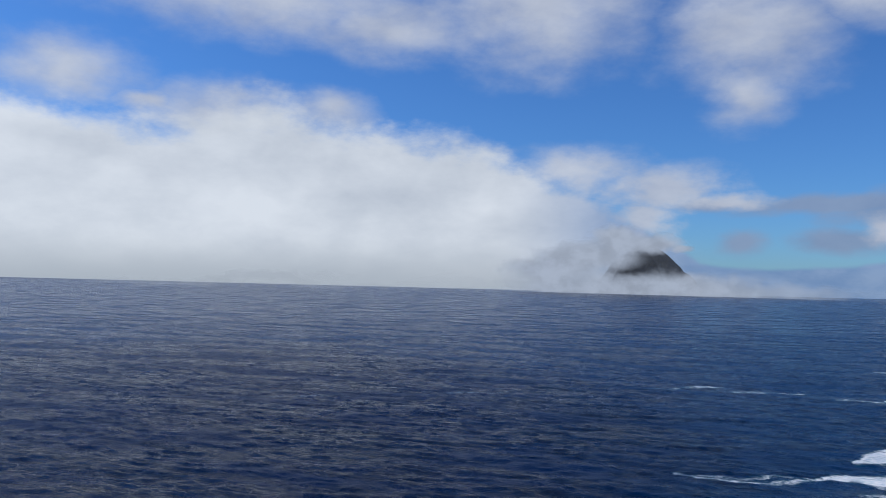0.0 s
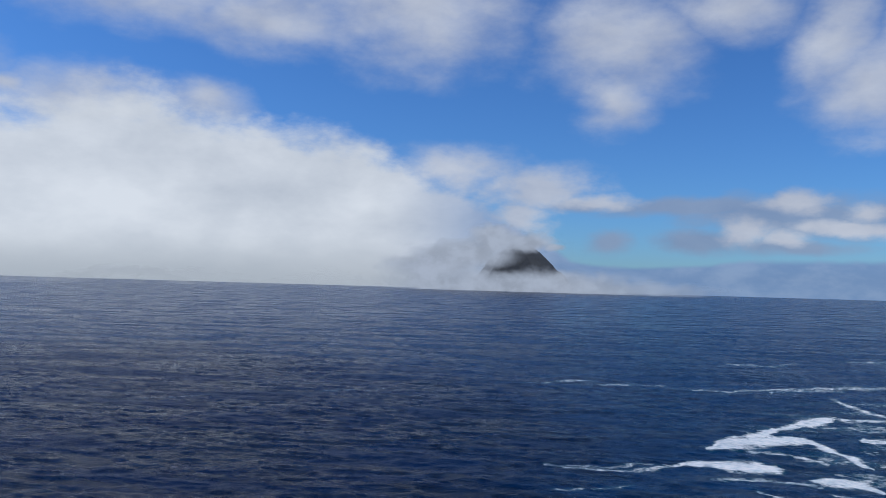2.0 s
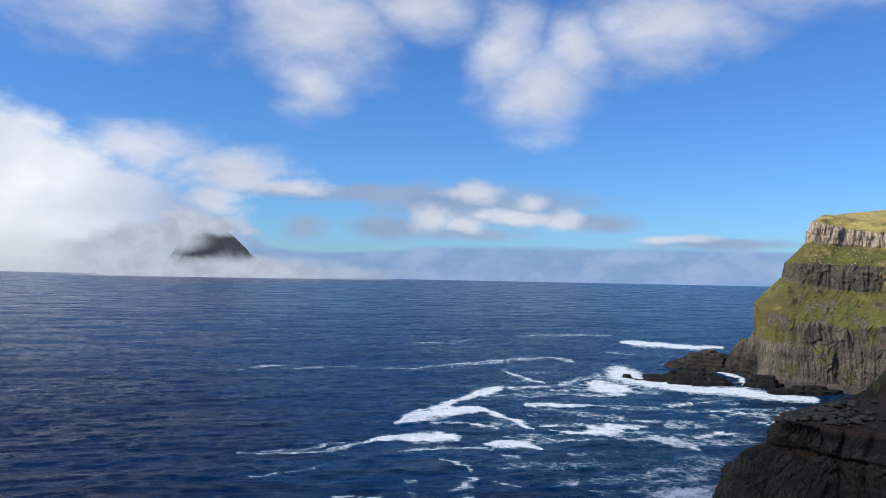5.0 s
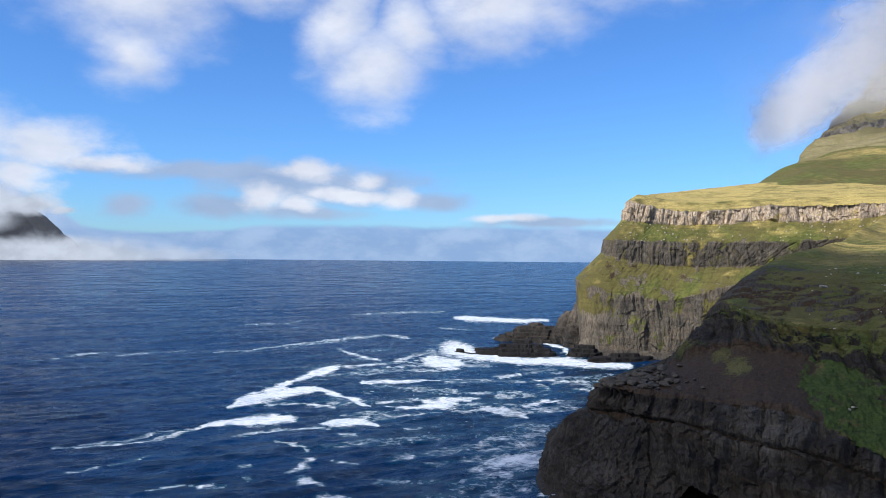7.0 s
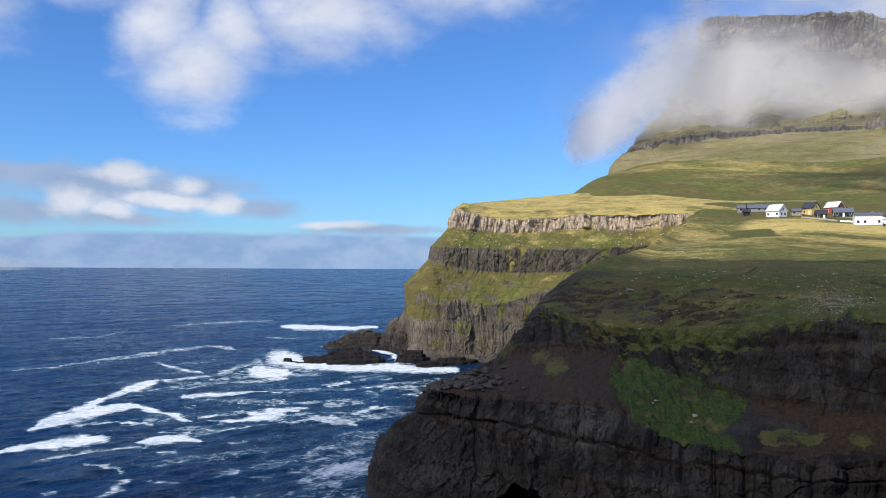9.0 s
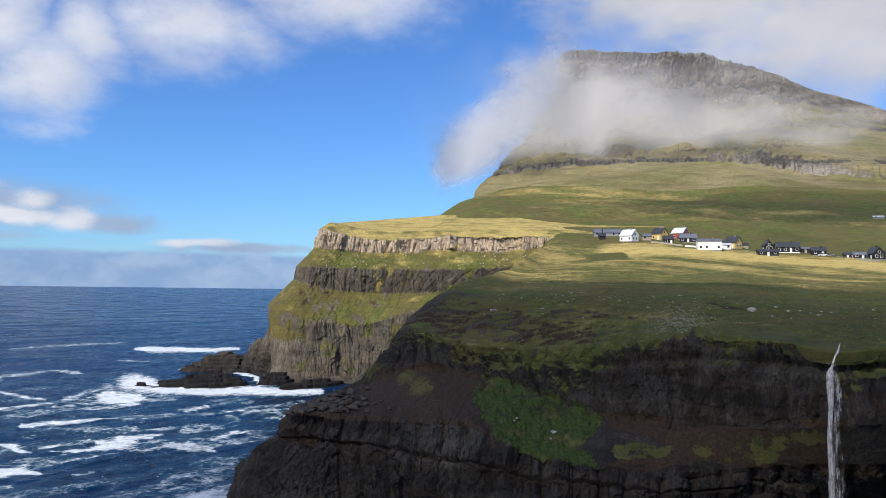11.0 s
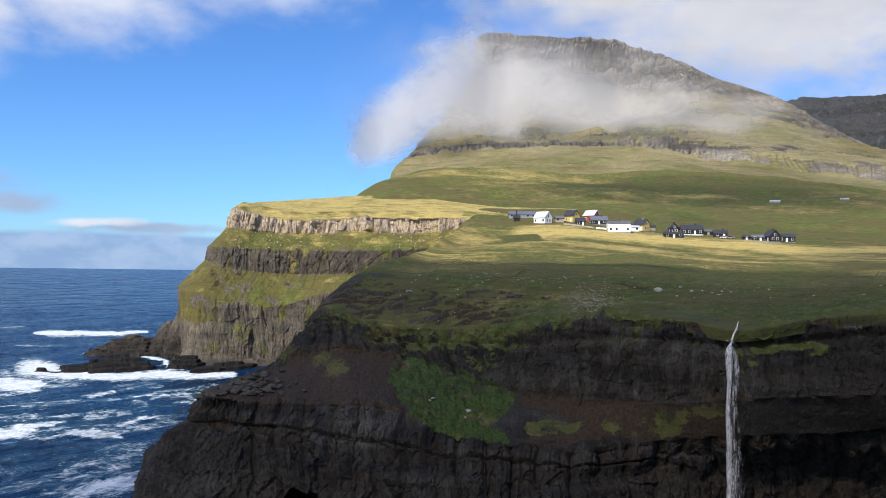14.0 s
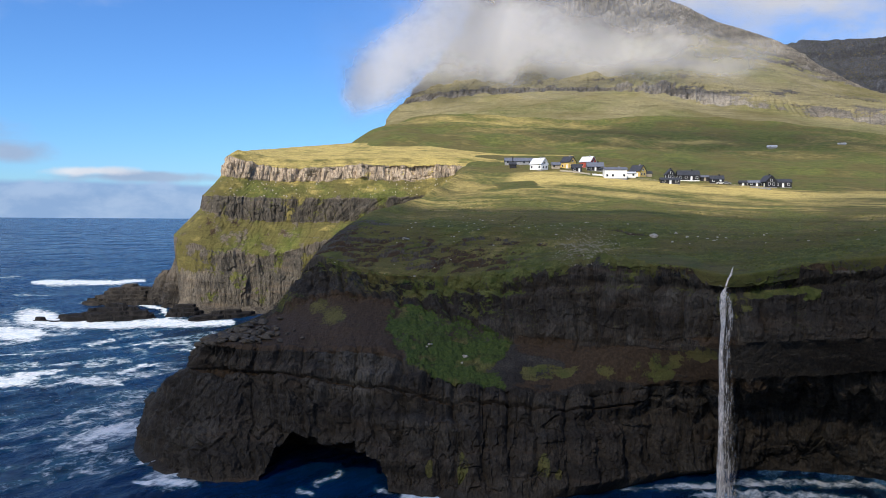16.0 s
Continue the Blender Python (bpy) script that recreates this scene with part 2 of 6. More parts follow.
    relief = n.math("ADD", n.math("MULTIPLY", n.math("ADD", n.math("MULTIPLY", columns, 0.45), n.math("MULTIPLY", mid, 0.7)), n.math("MULTIPLY", n.ramp(turf, 0.0, 1.0, 1.0, 0.2), n.ramp(bare, 0.0, 1.0, 1.0, 0.25))), n.math("MULTIPLY", small, 0.35))
    finish(n, colour, n.ramp(turf, 0, 1, 0.75, 0.95), relief, 0.75, 0.8 * size, 0.25)
    return mat


SEA_DEEP, SEA_WAVE, SEA_SPEC = (0.0006, 0.020, 0.066), 1.2, 0.25   # water colour, height of the small waves, gloss


def sea_material():
    mat, n = material("sea_water")
    p = place(n)
    turned = n.add("ShaderNodeMapping", {"Vector": p, "Rotation": (0.0, 0.0, radians(18))}).outputs[0]
    wind = n.scaled(turned, (0.52, 1.0, 1.0))
    chop = n.noise(wind, 0.30, 8.0, 0.64).outputs["Fac"]
    ripple = n.noise(n.scaled(turned, (0.5, 1.0, 1.0)), 1.6, 5.0, 0.62).outputs["Fac"]
    drift = n.noise(p, 0.012, 4.0, 0.55).outputs["Fac"]
    lace = n.noise(n.vec("ADD", p, n.vec("MULTIPLY", n.noise(p, 0.10, 3.0).outputs["Color"], (9.0, 9.0, 0.0))), 0.22, 7.0, 0.66).outputs["Fac"]
    cells = n.add("ShaderNodeTexVoronoi", {"Vector": n.vec("ADD", p, n.vec("MULTIPLY", n.noise(p, 0.3, 4.0).outputs["Color"], (5.0, 5.0, 0.0))), "Scale": 0.28}, feature="DISTANCE_TO_EDGE").outputs["Distance"]
    web = n.ramp(cells, 0.0, 0.22, 1.0, 0.0)
    cover = attribute(n, "foam")
    shred = n.noise(n.scaled(turned, (0.5, 1.0, 1.0)), 0.8, 6.0, 0.7).outputs["Fac"]
    rag = n.math("ADD", n.math("MULTIPLY", n.math("SUBTRACT", lace, 0.5), 2.3), n.math("MULTIPLY", n.math("SUBTRACT", shred, 0.5), 1.6))
    rag = n.math("MULTIPLY", n.math("ADD", rag, n.math("MULTIPLY", web, 0.20)), n.ramp(cover, 0.7, 1.4, 1.0, 0.85))
    amount = n.math("ADD", cover, rag)
    foam = n.math("MULTIPLY", n.ramp(amount, 0.58, 1.35), n.ramp(cover, 0.02, 0.25))
    milk = n.math("MULTIPLY", n.ramp(cover, 0.02, 0.8, 0.0, 0.8), n.ramp(lace, 0.25, 0.6))
    deep = n.mix(n.ramp(drift, 0.3, 0.7), SEA_DEEP, tuple(1.35 * k for k in SEA_DEEP))
    streak = n.noise(n.scaled(turned, (0.38, 1.0, 1.0)), 0.12, 9.0, 0.72).outputs["Fac"]
    deep = n.mix(n.ramp(streak, 0.36, 0.60, 0.7, 0.0), deep, tuple(0.4 * k for k in SEA_DEEP))
    belt = n.noise(n.scaled(turned, (0.42, 1.0, 1.0)), 0.03, 10.0, 0.78).outputs["Fac"]
    deep = n.mix(n.ramp(belt, 0.38, 0.54, 0.5, 0.0), deep, tuple(0.3 * k for k in SEA_DEEP))
    deep = n.mix(n.ramp(belt, 0.50, 0.68, 0.0, 0.6), deep, tuple(1.7 * k for k in SEA_DEEP))
    deep = n.mix(milk, deep, (0.010, 0.090, 0.130))
    white = n.mix(n.ramp(n.math("ADD", n.math("MULTIPLY", shred, 0.6), n.math("MULTIPLY", lace, 0.4)), 0.38, 0.6), (0.55, 0.64, 0.68), (0.88, 0.88, 0.86))
    colour = n.mix(foam, deep, white)
    swell = n.noise(n.scaled(turned, (0.22, 1.0, 1.0)), 0.045, 8.0, 0.60).outputs["Fac"]
    waves = n.math("ADD", n.math("ADD", n.math("ADD", chop, n.math("MULTIPLY", swell, 2.6)), n.math("MULTIPLY", foam, 0.12)), n.math("MULTIPLY", ripple, 0.22))
    finish(n, colour, n.mix(foam, n.ramp(belt, 0.42, 0.60, 0.17, 0.34), (0.85, 0.85, 0.85)), waves, 1.0, SEA_WAVE, SEA_SPEC, IOR=1.33, **{"Specular Tint": (0.36, 0.64, 1.0, 1.0)})
    return mat

CLIFF = land_material("dark_basalt_and_turf", (0.052, 0.0405, 0.0275), (0.21, 0.185, 0.145), (0.066, 0.040, 0.022), 1.0)
HEAD = land_material("bedded_basalt_and_turf", (0.098, 0.086, 0.066), (0.58, 0.455, 0.32), (0.14, 0.096, 0.058), 1.7, (0.098, 0.116, 0.024), (0.215, 0.212, 0.056))
# paler rock and turf: the mountain's haze is put into these colours
HIGH = land_material("hazed_mountain_basalt_and_turf", (0.165, 0.146, 0.118), (0.37, 0.325, 0.255), (0.20, 0.165, 0.115), 6.0,
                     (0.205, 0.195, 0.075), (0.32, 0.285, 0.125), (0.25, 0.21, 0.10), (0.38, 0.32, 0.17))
REEF = land_material("wet_reef_basalt", (0.055, 0.047, 0.038), (0.20, 0.165, 0.12), (0.08, 0.055, 0.036), 1.7)
WETROCK = land_material("wet_black_basalt", (0.024, 0.021, 0.019), (0.075, 0.064, 0.05), (0.04, 0.03, 0.022), 1.7)
# dark and bluish: distance haze and cloud shade painted into the fell's rock
FELLROCK = land_material("hazed_shaded_fell_rock", (0.062, 0.064, 0.070), (0.09, 0.09, 0.095), (0.06, 0.058, 0.058), 9.0, (0.05, 0.056, 0.04), (0.066, 0.07, 0.05))
# near-black blue stands in for the island's shadow and sea haze
ISLE = land_material("hazed_shaded_island_basalt", (0.010, 0.014, 0.024), (0.02, 0.025, 0.04), (0.010, 0.013, 0.02), 14.0, (0.010, 0.015, 0.016), (0.014, 0.020, 0.024))
SEA = sea_material()


def plain_material(name, colour, vary=0.25, scale=1.5, rough=0.7, metal=0.0):
    mat, n = material(name)
    g = n.noise(place(n), scale, 5.0, 0.6).outputs["Fac"]
    f = n.noise(n.scaled(place(n), (1.0, 1.0, 6.0)), scale * 4, 3.0).outputs["Fac"]
    c = n.mix(n.ramp(g, 0.25, 0.75), tuple(k * (1 - vary) for k in colour), tuple(min(1, k * (1 + vary)) for k in colour))
    finish(n, c, rough, f, 0.3, 0.02, 0.3, Metallic=metal)
    return mat


WHITE = plain_material("white_paint", (0.78, 0.77, 0.74), 0.06)
BLACK = plain_material("tarred_boards", (0.022, 0.022, 0.024), 0.4)
YELLOW = plain_material("yellow_paint", (0.62, 0.43, 0.13), 0.12)
RED = plain_material("red_paint", (0.36, 0.07, 0.05), 0.2)
BEIGE = plain_material("weathered_boards", (0.36, 0.30, 0.22), 0.25)
GREY = plain_material("grey_render", (0.26, 0.26, 0.27), 0.2)
ROOF_DARK = plain_material("dark_roofing", (0.045, 0.047, 0.055), 0.3, 1.0, 0.6)
ROOF_SLATE = plain_material("slate_roofing", (0.13, 0.14, 0.17), 0.2, 1.0, 0.55)
ROOF_PALE = plain_material("pale_sheet_roofing", (0.62, 0.63, 0.64), 0.08, 1.0, 0.45)
CONCRETE = plain_material("concrete", (0.24, 0.23, 0.21), 0.2)
GLASS = plain_material("window_glass", (0.02, 0.025, 0.03), 0.2, 1.0, 0.06)
STONE = plain_material("lichened_stone", (0.37, 0.325, 0.25), 0.35, 3.0, 0.9)
RUBBLE = plain_material("dark_rubble", (0.085, 0.067, 0.046), 0.45, 2.0, 0.9)


def fall_material():
    mat, n = material("falling_water")
    p = place(n)
    strand = n.noise(n.scaled(p, (1.0, 1.0, 0.10)), 4.2, 6.0, 0.72, 0.5).outputs["Fac"]
    gust = n.noise(n.scaled(p, (1.0, 1.0, 0.35)), 1.3, 5.0, 0.68).outputs["Fac"]
    thick = n.ramp(n.math("ADD", n.math("MULTIPLY", strand, 0.85), n.math("ADD", n.math("MULTIPLY", gust, 0.7), attribute(n, "thick"))), 0.66, 1.12)
    body = n.add("ShaderNodeMixShader", {0: 0.4, 1: n.add("ShaderNodeBsdfDiffuse", {"Color": (0.95, 0.87, 0.77, 1.0)}).outputs[0], 2: n.add("ShaderNodeBsdfTranslucent", {"Color": (0.95, 0.87, 0.77, 1.0)}).outputs[0]})
    veiled = n.add("ShaderNodeMixShader", {0: thick, 1: n.add("ShaderNodeBsdfTransparent").outputs[0], 2: body.outputs[0]})
    n.add("ShaderNodeOutputMaterial", {"Surface": veiled.outputs[0]})
    return mat


FALL = fall_material()


def tuft_material():
    mat, n = material("tussock_grass")
    r = n.add("ShaderNodeNewGeometry").outputs["Random Per Island"]
    c = n.mix(n.ramp(r, 0.0, 1.0), (0.075, 0.085, 0.020), (0.150, 0.140, 0.042))
    finish(n, c, 0.95, n.noise(place(n), 9.0, 3.0).outputs["Fac"], 0.6, 0.1, 0.1)
    return mat


TUFT = tuft_material()

# ---------------------------------------------------------------- landforms
# lines of the land from the water upwards, each point as bearing (degrees), distance and height over the sea (metres)
CLIFF_FOOT = [(52.7, 240, 0), (50.2, 180, 0), (54.1, 157.3, 0), (58.2, 154.7, 0), (62.7, 150.5, 0), (67.7, 146.1, 0), (71.9, 141.8, 0), (76.9, 142.6, 0), (81.1, 144.6, 0), (85.2, 151.1, 0), (89.1, 161.2, 0), (92.8, 168.8, 0), (98.2, 174.9, 0), (103.1, 175.1, 0), (115.1, 145.1, 0)]
CLIFF_WAIST = [(53.6, 243, 4.1), (51.1, 183, 9.1), (54.3, 168, 10.4), (58.2, 163, 10.4), (62.7, 158, 10.5), (67.6, 152, 11.2), (71.9, 147, 11.5), (76.9, 147, 11.7), (81, 149, 11), (85.1, 157, 10), (89, 163, 10.2), (92.8, 166, 10.7), (98.1, 170, 11.5), (102.9, 164, 14.8), (114.9, 134, 14.8)]
RED_SEAM = [(56.9, 240, 7.9), (54.4, 180, 17.5), (56, 173, 18.5), (58.4, 169, 18.4), (62.7, 163, 17.7), (67.6, 157, 16.6), (71.8, 152, 16.3), (76.9, 151, 15.6), (81, 152, 14.8), (85.1, 158, 14.5), (89, 160, 16.2), (92.7, 161, 17.5), (98, 165, 18.2), (102.9, 160, 20.8), (114.9, 130, 20.8)]
LEDGE_LIP = [(57.3, 238, 10.5), (54.8, 178, 23.3), (56.3, 173, 23.9), (58.6, 170, 23.5), (62.7, 166, 23.5), (67.6, 160, 23.8), (71.8, 155, 20.1), (76.9, 153, 18.2), (81, 154, 17.2), (85, 159, 17.3), (89, 158, 19.6), (92.7, 157, 21.4), (98, 160, 22.4), (102.8, 156, 25.1), (114.8, 126, 25.1)]
LEDGE_BACK = [(57.4, 242, 10.8), (54.9, 182, 24.1), (56.7, 186, 25.6), (59.1, 192, 26.8), (62.7, 190, 31.4), (67.6, 182, 31.8), (71.8, 176, 29.3), (76.8, 169, 25.2), (81, 165, 25), (85, 161, 26.1), (88.9, 156, 27.7), (92.6, 152, 29.4), (97.9, 154, 30.7), (102.8, 152, 32.1), (114.8, 122, 32.1)]
CLIFF_BRINK = [(58.2, 252, 10.7), (55.7, 192, 23.8), (57.9, 200, 25.4), (60.7, 207, 30.2), (62.5, 204, 41.1), (66.4, 193, 38.3), (70.9, 186, 37.7), (75.9, 178, 38.8), (80.9, 172, 41.5), (84.9, 166, 42.6), (88.8, 160, 42.7), (92.2, 154, 41.7), (97.8, 158, 44.2), (102.6, 156, 46), (114.6, 126, 46)]
SEA_CLIFF = [CLIFF_FOOT, CLIFF_WAIST, RED_SEAM, LEDGE_LIP, LEDGE_BACK, CLIFF_BRINK]
TURF_EDGE = [(55.7, 192, 23.8), (57.9, 200, 25.4), (60.7, 207, 30.2), (62.5, 204, 41.1), (66.4, 193, 38.3), (70.9, 186, 37.7), (75.9, 178, 38.8), (80.9, 172, 41.5), (84.9, 166, 42.6), (88.8, 160, 42.7), (92.2, 154, 41.7), (97.8, 158, 44.2), (102.6, 156, 46), (116.6, 156, 46)]
NEAR_SLOPE = [(56.7, 215, 20.1), (59.1, 225, 21.5), (61.9, 225, 29.4), (64.3, 222, 47), (67.6, 215, 48.3), (71.8, 209, 48.8), (75.9, 205, 48.7), (80.8, 203, 48.9), (84.9, 200, 49.1), (88.7, 200, 48.2), (92.5, 200, 47.6), (97.7, 205, 48.2), (102.6, 205, 49.2), (116.6, 205, 49.2)]
MID_SLOPE = [(59.4, 240, 15.9), (62.3, 245, 22), (64.7, 245, 41.4), (66.3, 245, 51.7), (70.1, 270, 53.2), (73.8, 280, 54.1), (76.7, 285, 54.6), (80.8, 290, 54.8), (84.8, 290, 54.7), (88.7, 292, 54.2), (92.4, 295, 53.5), (97.7, 300, 53.6), (102.5, 300, 54.1), (116.5, 300, 54.1)]
FIELD_FOOT = [(66, 300, 17), (67.6, 305, 29.7), (69.3, 310, 47.3), (69.9, 320, 57.4), (72.2, 345, 60.1), (75.1, 360, 62.8), (77.5, 370, 65.3), (80.8, 375, 66), (84.8, 375, 64.1), (88.7, 375, 62), (92.4, 375, 60.5), (97.7, 380, 59.7), (102.5, 380, 59.7), (116.5, 380, 59.7)]
VILLAGE_LINE = [(70.9, 400, 45.8), (71.8, 405, 57.5), (72.6, 410, 67.9), (73.2, 420, 74.1), (74.6, 435, 76.4), (76.3, 440, 77), (77.9, 440, 77.4), (80.8, 430, 75.6), (84.8, 425, 72.2), (88.7, 420, 68.6), (92.4, 420, 66.8), (97.7, 420, 64.3), (102.5, 420, 63), (116.5, 420, 63)]
VILLAGE_BACK = [(71.7, 500, 69.3), (72.6, 500, 80.2), (73.2, 510, 86.3), (74, 520, 90), (75.5, 520, 90.7), (76.7, 520, 90.8), (78.3, 520, 90.7), (80.8, 520, 90.3), (84.8, 520, 87.5), (88.7, 520, 82.4), (92.4, 520, 79.5), (97.6, 520, 76.1), (102.5, 520, 73.8), (116.5, 520, 73.8)]
MEADOW = [TURF_EDGE, NEAR_SLOPE, MID_SLOPE, FIELD_FOOT, VILLAGE_LINE, VILLAGE_BACK]
HILL_FOOT = [(64.3, 560, 86), (67.6, 500, 85.3), (70.9, 480, 82.5), (74.6, 480, 79.2), (78.8, 480, 79.2), (84.8, 475, 76.1), (90.6, 475, 70.3), (96, 475, 66.8), (101.5, 475, 64.9), (108.3, 475, 63.1), (120.3, 475, 63.1)]
HILL_LOW = [(64.3, 650, 98), (67.6, 650, 112.2), (70.9, 650, 112.1), (74.6, 650, 110.4), (78.7, 650, 109), (84.8, 650, 105.7), (90.5, 650, 99.3), (95.9, 650, 95), (101.5, 650, 91), (108.2, 650, 87.6), (120.2, 650, 87.6)]
HILL_MID = [(64.3, 760, 108), (67.2, 790, 133.9), (70.9, 800, 137.2), (74.6, 800, 138.6), (78.7, 800, 137.3), (84.7, 800, 132.4), (90.5, 800, 126.8), (95.9, 800, 121), (101.4, 800, 115.3), (108.2, 800, 108.6), (120.2, 800, 108.6)]
HILL_RIDGE = [(64.3, 850, 116.5), (67, 900, 142.5), (70.1, 950, 161.1), (74.6, 950, 168.9), (78.7, 950, 168), (84.7, 950, 167.2), (90.5, 950, 161.4), (95.9, 950, 149.3), (101.4, 950, 135.9), (108.2, 950, 125.6), (120.2, 950, 125.6)]
HILL_BEHIND = [(64.3, 900, 113.6), (67, 980, 140.7), (70.1, 1060, 162.2), (74.6, 1060, 171.7), (78.7, 1060, 171.5), (84.7, 1060, 170), (90.5, 1060, 164.6), (95.9, 1060, 151.4), (101.4, 1060, 137.5), (108.2, 1060, 126.6), (120.2, 1060, 126.6)]
UPLAND = [HILL_FOOT, HILL_LOW, HILL_MID, HILL_RIDGE, HILL_BEHIND]
SCREE_FOOT = [(72.7, 1230, 127), (66.7, 1030, 141.1), (70.9, 1010, 151.7), (75.4, 1000, 158.8), (79.5, 1000, 161.1), (83.6, 1000, 162.1), (87.5, 1000, 161.1), (91.2, 1000, 158.4), (94.8, 1000, 151.3), (98.2, 1000, 143), (102.9, 1000, 134), (108.4, 1000, 124.6), (118.4, 1000, 124.6)]
BAND_FOOT = [(74, 1390, 179.6), (68, 1190, 199.5), (72.1, 1190, 212.2), (75.4, 1190, 219.6), (79.5, 1190, 223.7), (83.6, 1190, 223.5), (87.5, 1190, 220), (91.2, 1190, 204.4), (94.8, 1190, 193.8), (98.2, 1190, 178.6), (102.9, 1190, 164.1), (108.5, 1190, 151.9), (118.5, 1190, 151.9)]
BAND_TOP = [(75.2, 1425, 204), (69.2, 1225, 226.7), (72.5, 1225, 242.9), (75.4, 1225, 246.8), (79.5, 1225, 247.3), (83.5, 1225, 246), (87.5, 1225, 239.5), (91.2, 1225, 228.2), (94.8, 1225, 217.6), (98.2, 1225, 202.9), (102.9, 1225, 188.6), (108.5, 1225, 172.4), (118.5, 1225, 172.4)]
SHOULDER = [(77.8, 1780, 322.2), (71.8, 1580, 358), (74.1, 1600, 379.8), (76.2, 1600, 389.1), (79.9, 1600, 390.1), (83.1, 1600, 387.8), (86.7, 1600, 381.8), (90.8, 1600, 361.5), (94.4, 1600, 339.2), (97.5, 1600, 299.9), (102.6, 1600, 252.4), (108.5, 1600, 213.6), (118.5, 1600, 213.6)]
CRAG_FOOT = [(80.2, 2000, 449.9), (74.2, 1800, 499.9), (75, 1800, 502.4), (77.4, 1800, 505.7), (80.7, 1800, 499.4), (83.3, 1800, 486.2), (86.3, 1800, 474.4), (89.7, 1800, 443.1), (93, 1800, 414.3), (96.5, 1800, 358.8), (101.3, 1800, 288.6), (108.5, 1800, 235.8), (118.5, 1800, 235.8)]
SUMMIT_EDGE = [(80.3, 2030, 532.9), (74.3, 1830, 592.1), (74.9, 1830, 596), (77.8, 1830, 593.3), (81.1, 1830, 583.4), (83.5, 1830, 574.7), (86.1, 1830, 549.3), (88.6, 1830, 517.1), (91.2, 1830, 471.9), (94.9, 1830, 420.9), (100.7, 1830, 305.3), (108.5, 1830, 242), (118.5, 1830, 242)]
SUMMIT_BACK = [(80.5, 2300, 600.2), (74.5, 2100, 666.9), (75.5, 2150, 684.4), (77.8, 2150, 679.9), (81.1, 2150, 668.4), (83.5, 2150, 656.7), (86.1, 2150, 626.9), (88.6, 2150, 587.7), (91.2, 2150, 533.3), (94.8, 2150, 472.7), (100.7, 2150, 331.7), (108.5, 2150, 262.6), (118.5, 2150, 262.6)]
MOUNTAIN = [SCREE_FOOT, BAND_FOOT, BAND_TOP, SHOULDER, CRAG_FOOT, SUMMIT_EDGE, SUMMIT_BACK]
FELL_FOOT = [(94.1, 2300, 341.6), (97.5, 2300, 335.8), (100.3, 2300, 330.2), (104.3, 2300, 321.1), (109.7, 2300, 306.9), (121.7, 2300, 306.9)]
FELL_MID = [(94.4, 2500, 483.4), (97.5, 2500, 482.9), (100.4, 2500, 473.5), (104.3, 2500, 458.7), (109.8, 2500, 435.5), (121.8, 2500, 435.5)]
FELL_EDGE = [(94.8, 2600, 562.3), (96.3, 2600, 569.1), (98.2, 2600, 567.3), (101.4, 2600, 560.5), (107.2, 2600, 535), (119.2, 2600, 535)]
FELL_BACK = [(94.8, 2900, 599.7), (96.3, 2900, 607.6), (98.2, 2900, 605.9), (101.4, 2900, 597.1), (107.2, 2900, 570), (119.2, 2900, 570)]
FELL = [FELL_FOOT, FELL_MID, FELL_EDGE, FELL_BACK]
SHELF_FOOT = [(55.8, 594.8, 0), (53.3, 424.8, 0), (56.3, 410, 0), (59.5, 405.5, 0), (62.7, 400, 0), (66.4, 393.5, 0), (71, 388.9, 0), (76.8, 385.8, 0), (82.8, 405.8, 0)]
WALL_FOOT = [(56.1, 598, 4.6), (53.6, 428, 4.6), (56.3, 424, 3), (59.5, 424, 1.8), (62.7, 418, 3.1), (66.4, 412, 5), (71, 410, 6.7), (76.8, 410, 10.1), (82.8, 430, 10.1)]
WALL_TOP = [(55.7, 610, 38), (53.2, 440, 38), (55.8, 433, 32.7), (59.1, 433, 28.9), (62.7, 428, 35.8), (66.4, 424, 37.5), (70.9, 420, 39.3), (76.7, 420, 41.1), (82.7, 440, 41.1)]
DARK_FOOT = [(57.5, 622, 52.9), (55, 452, 52.9), (57.5, 450, 48.3), (60.3, 450, 46.4), (63.5, 446, 46.6), (66.4, 442, 48), (70.9, 440, 51.4), (76.7, 440, 54.9), (82.7, 460, 54.9)]
DARK_TOP = [(57.6, 624, 61.4), (55.1, 454, 61.4), (57.5, 453, 61), (60.3, 453, 60.2), (64.3, 449, 60.4), (69.3, 446, 61.7), (72.6, 446, 64.4), (76.7, 450, 67.9), (82.7, 470, 67.9)]
PALE_FOOT = [(59.0, 635, 72.8), (56.4, 465, 72.8), (58.7, 466, 70.8), (61.1, 466, 70.1), (65.1, 464, 72.1), (69.3, 460, 71.5), (72.4, 457, 73.9), (75.5, 460, 74.8), (81.5, 480, 74.8)]
PALE_TOP = [(59.2, 637, 83.9), (56.7, 468, 83.9), (58.9, 469, 79.4), (61.1, 468, 77.8), (65.1, 466, 80.2), (69.3, 462, 80.9), (72.4, 459, 80.9), (75.1, 462, 77.6), (81.1, 482, 77.6)]
BROW = [(59.9, 650, 88.6), (57.4, 480, 88.6), (58.7, 482, 85.6), (61.5, 483, 83.8), (65.1, 482, 85.2), (69.2, 480, 85.8), (72.1, 480, 86.4), (75.5, 480, 84.7), (81.5, 500, 84.7)]
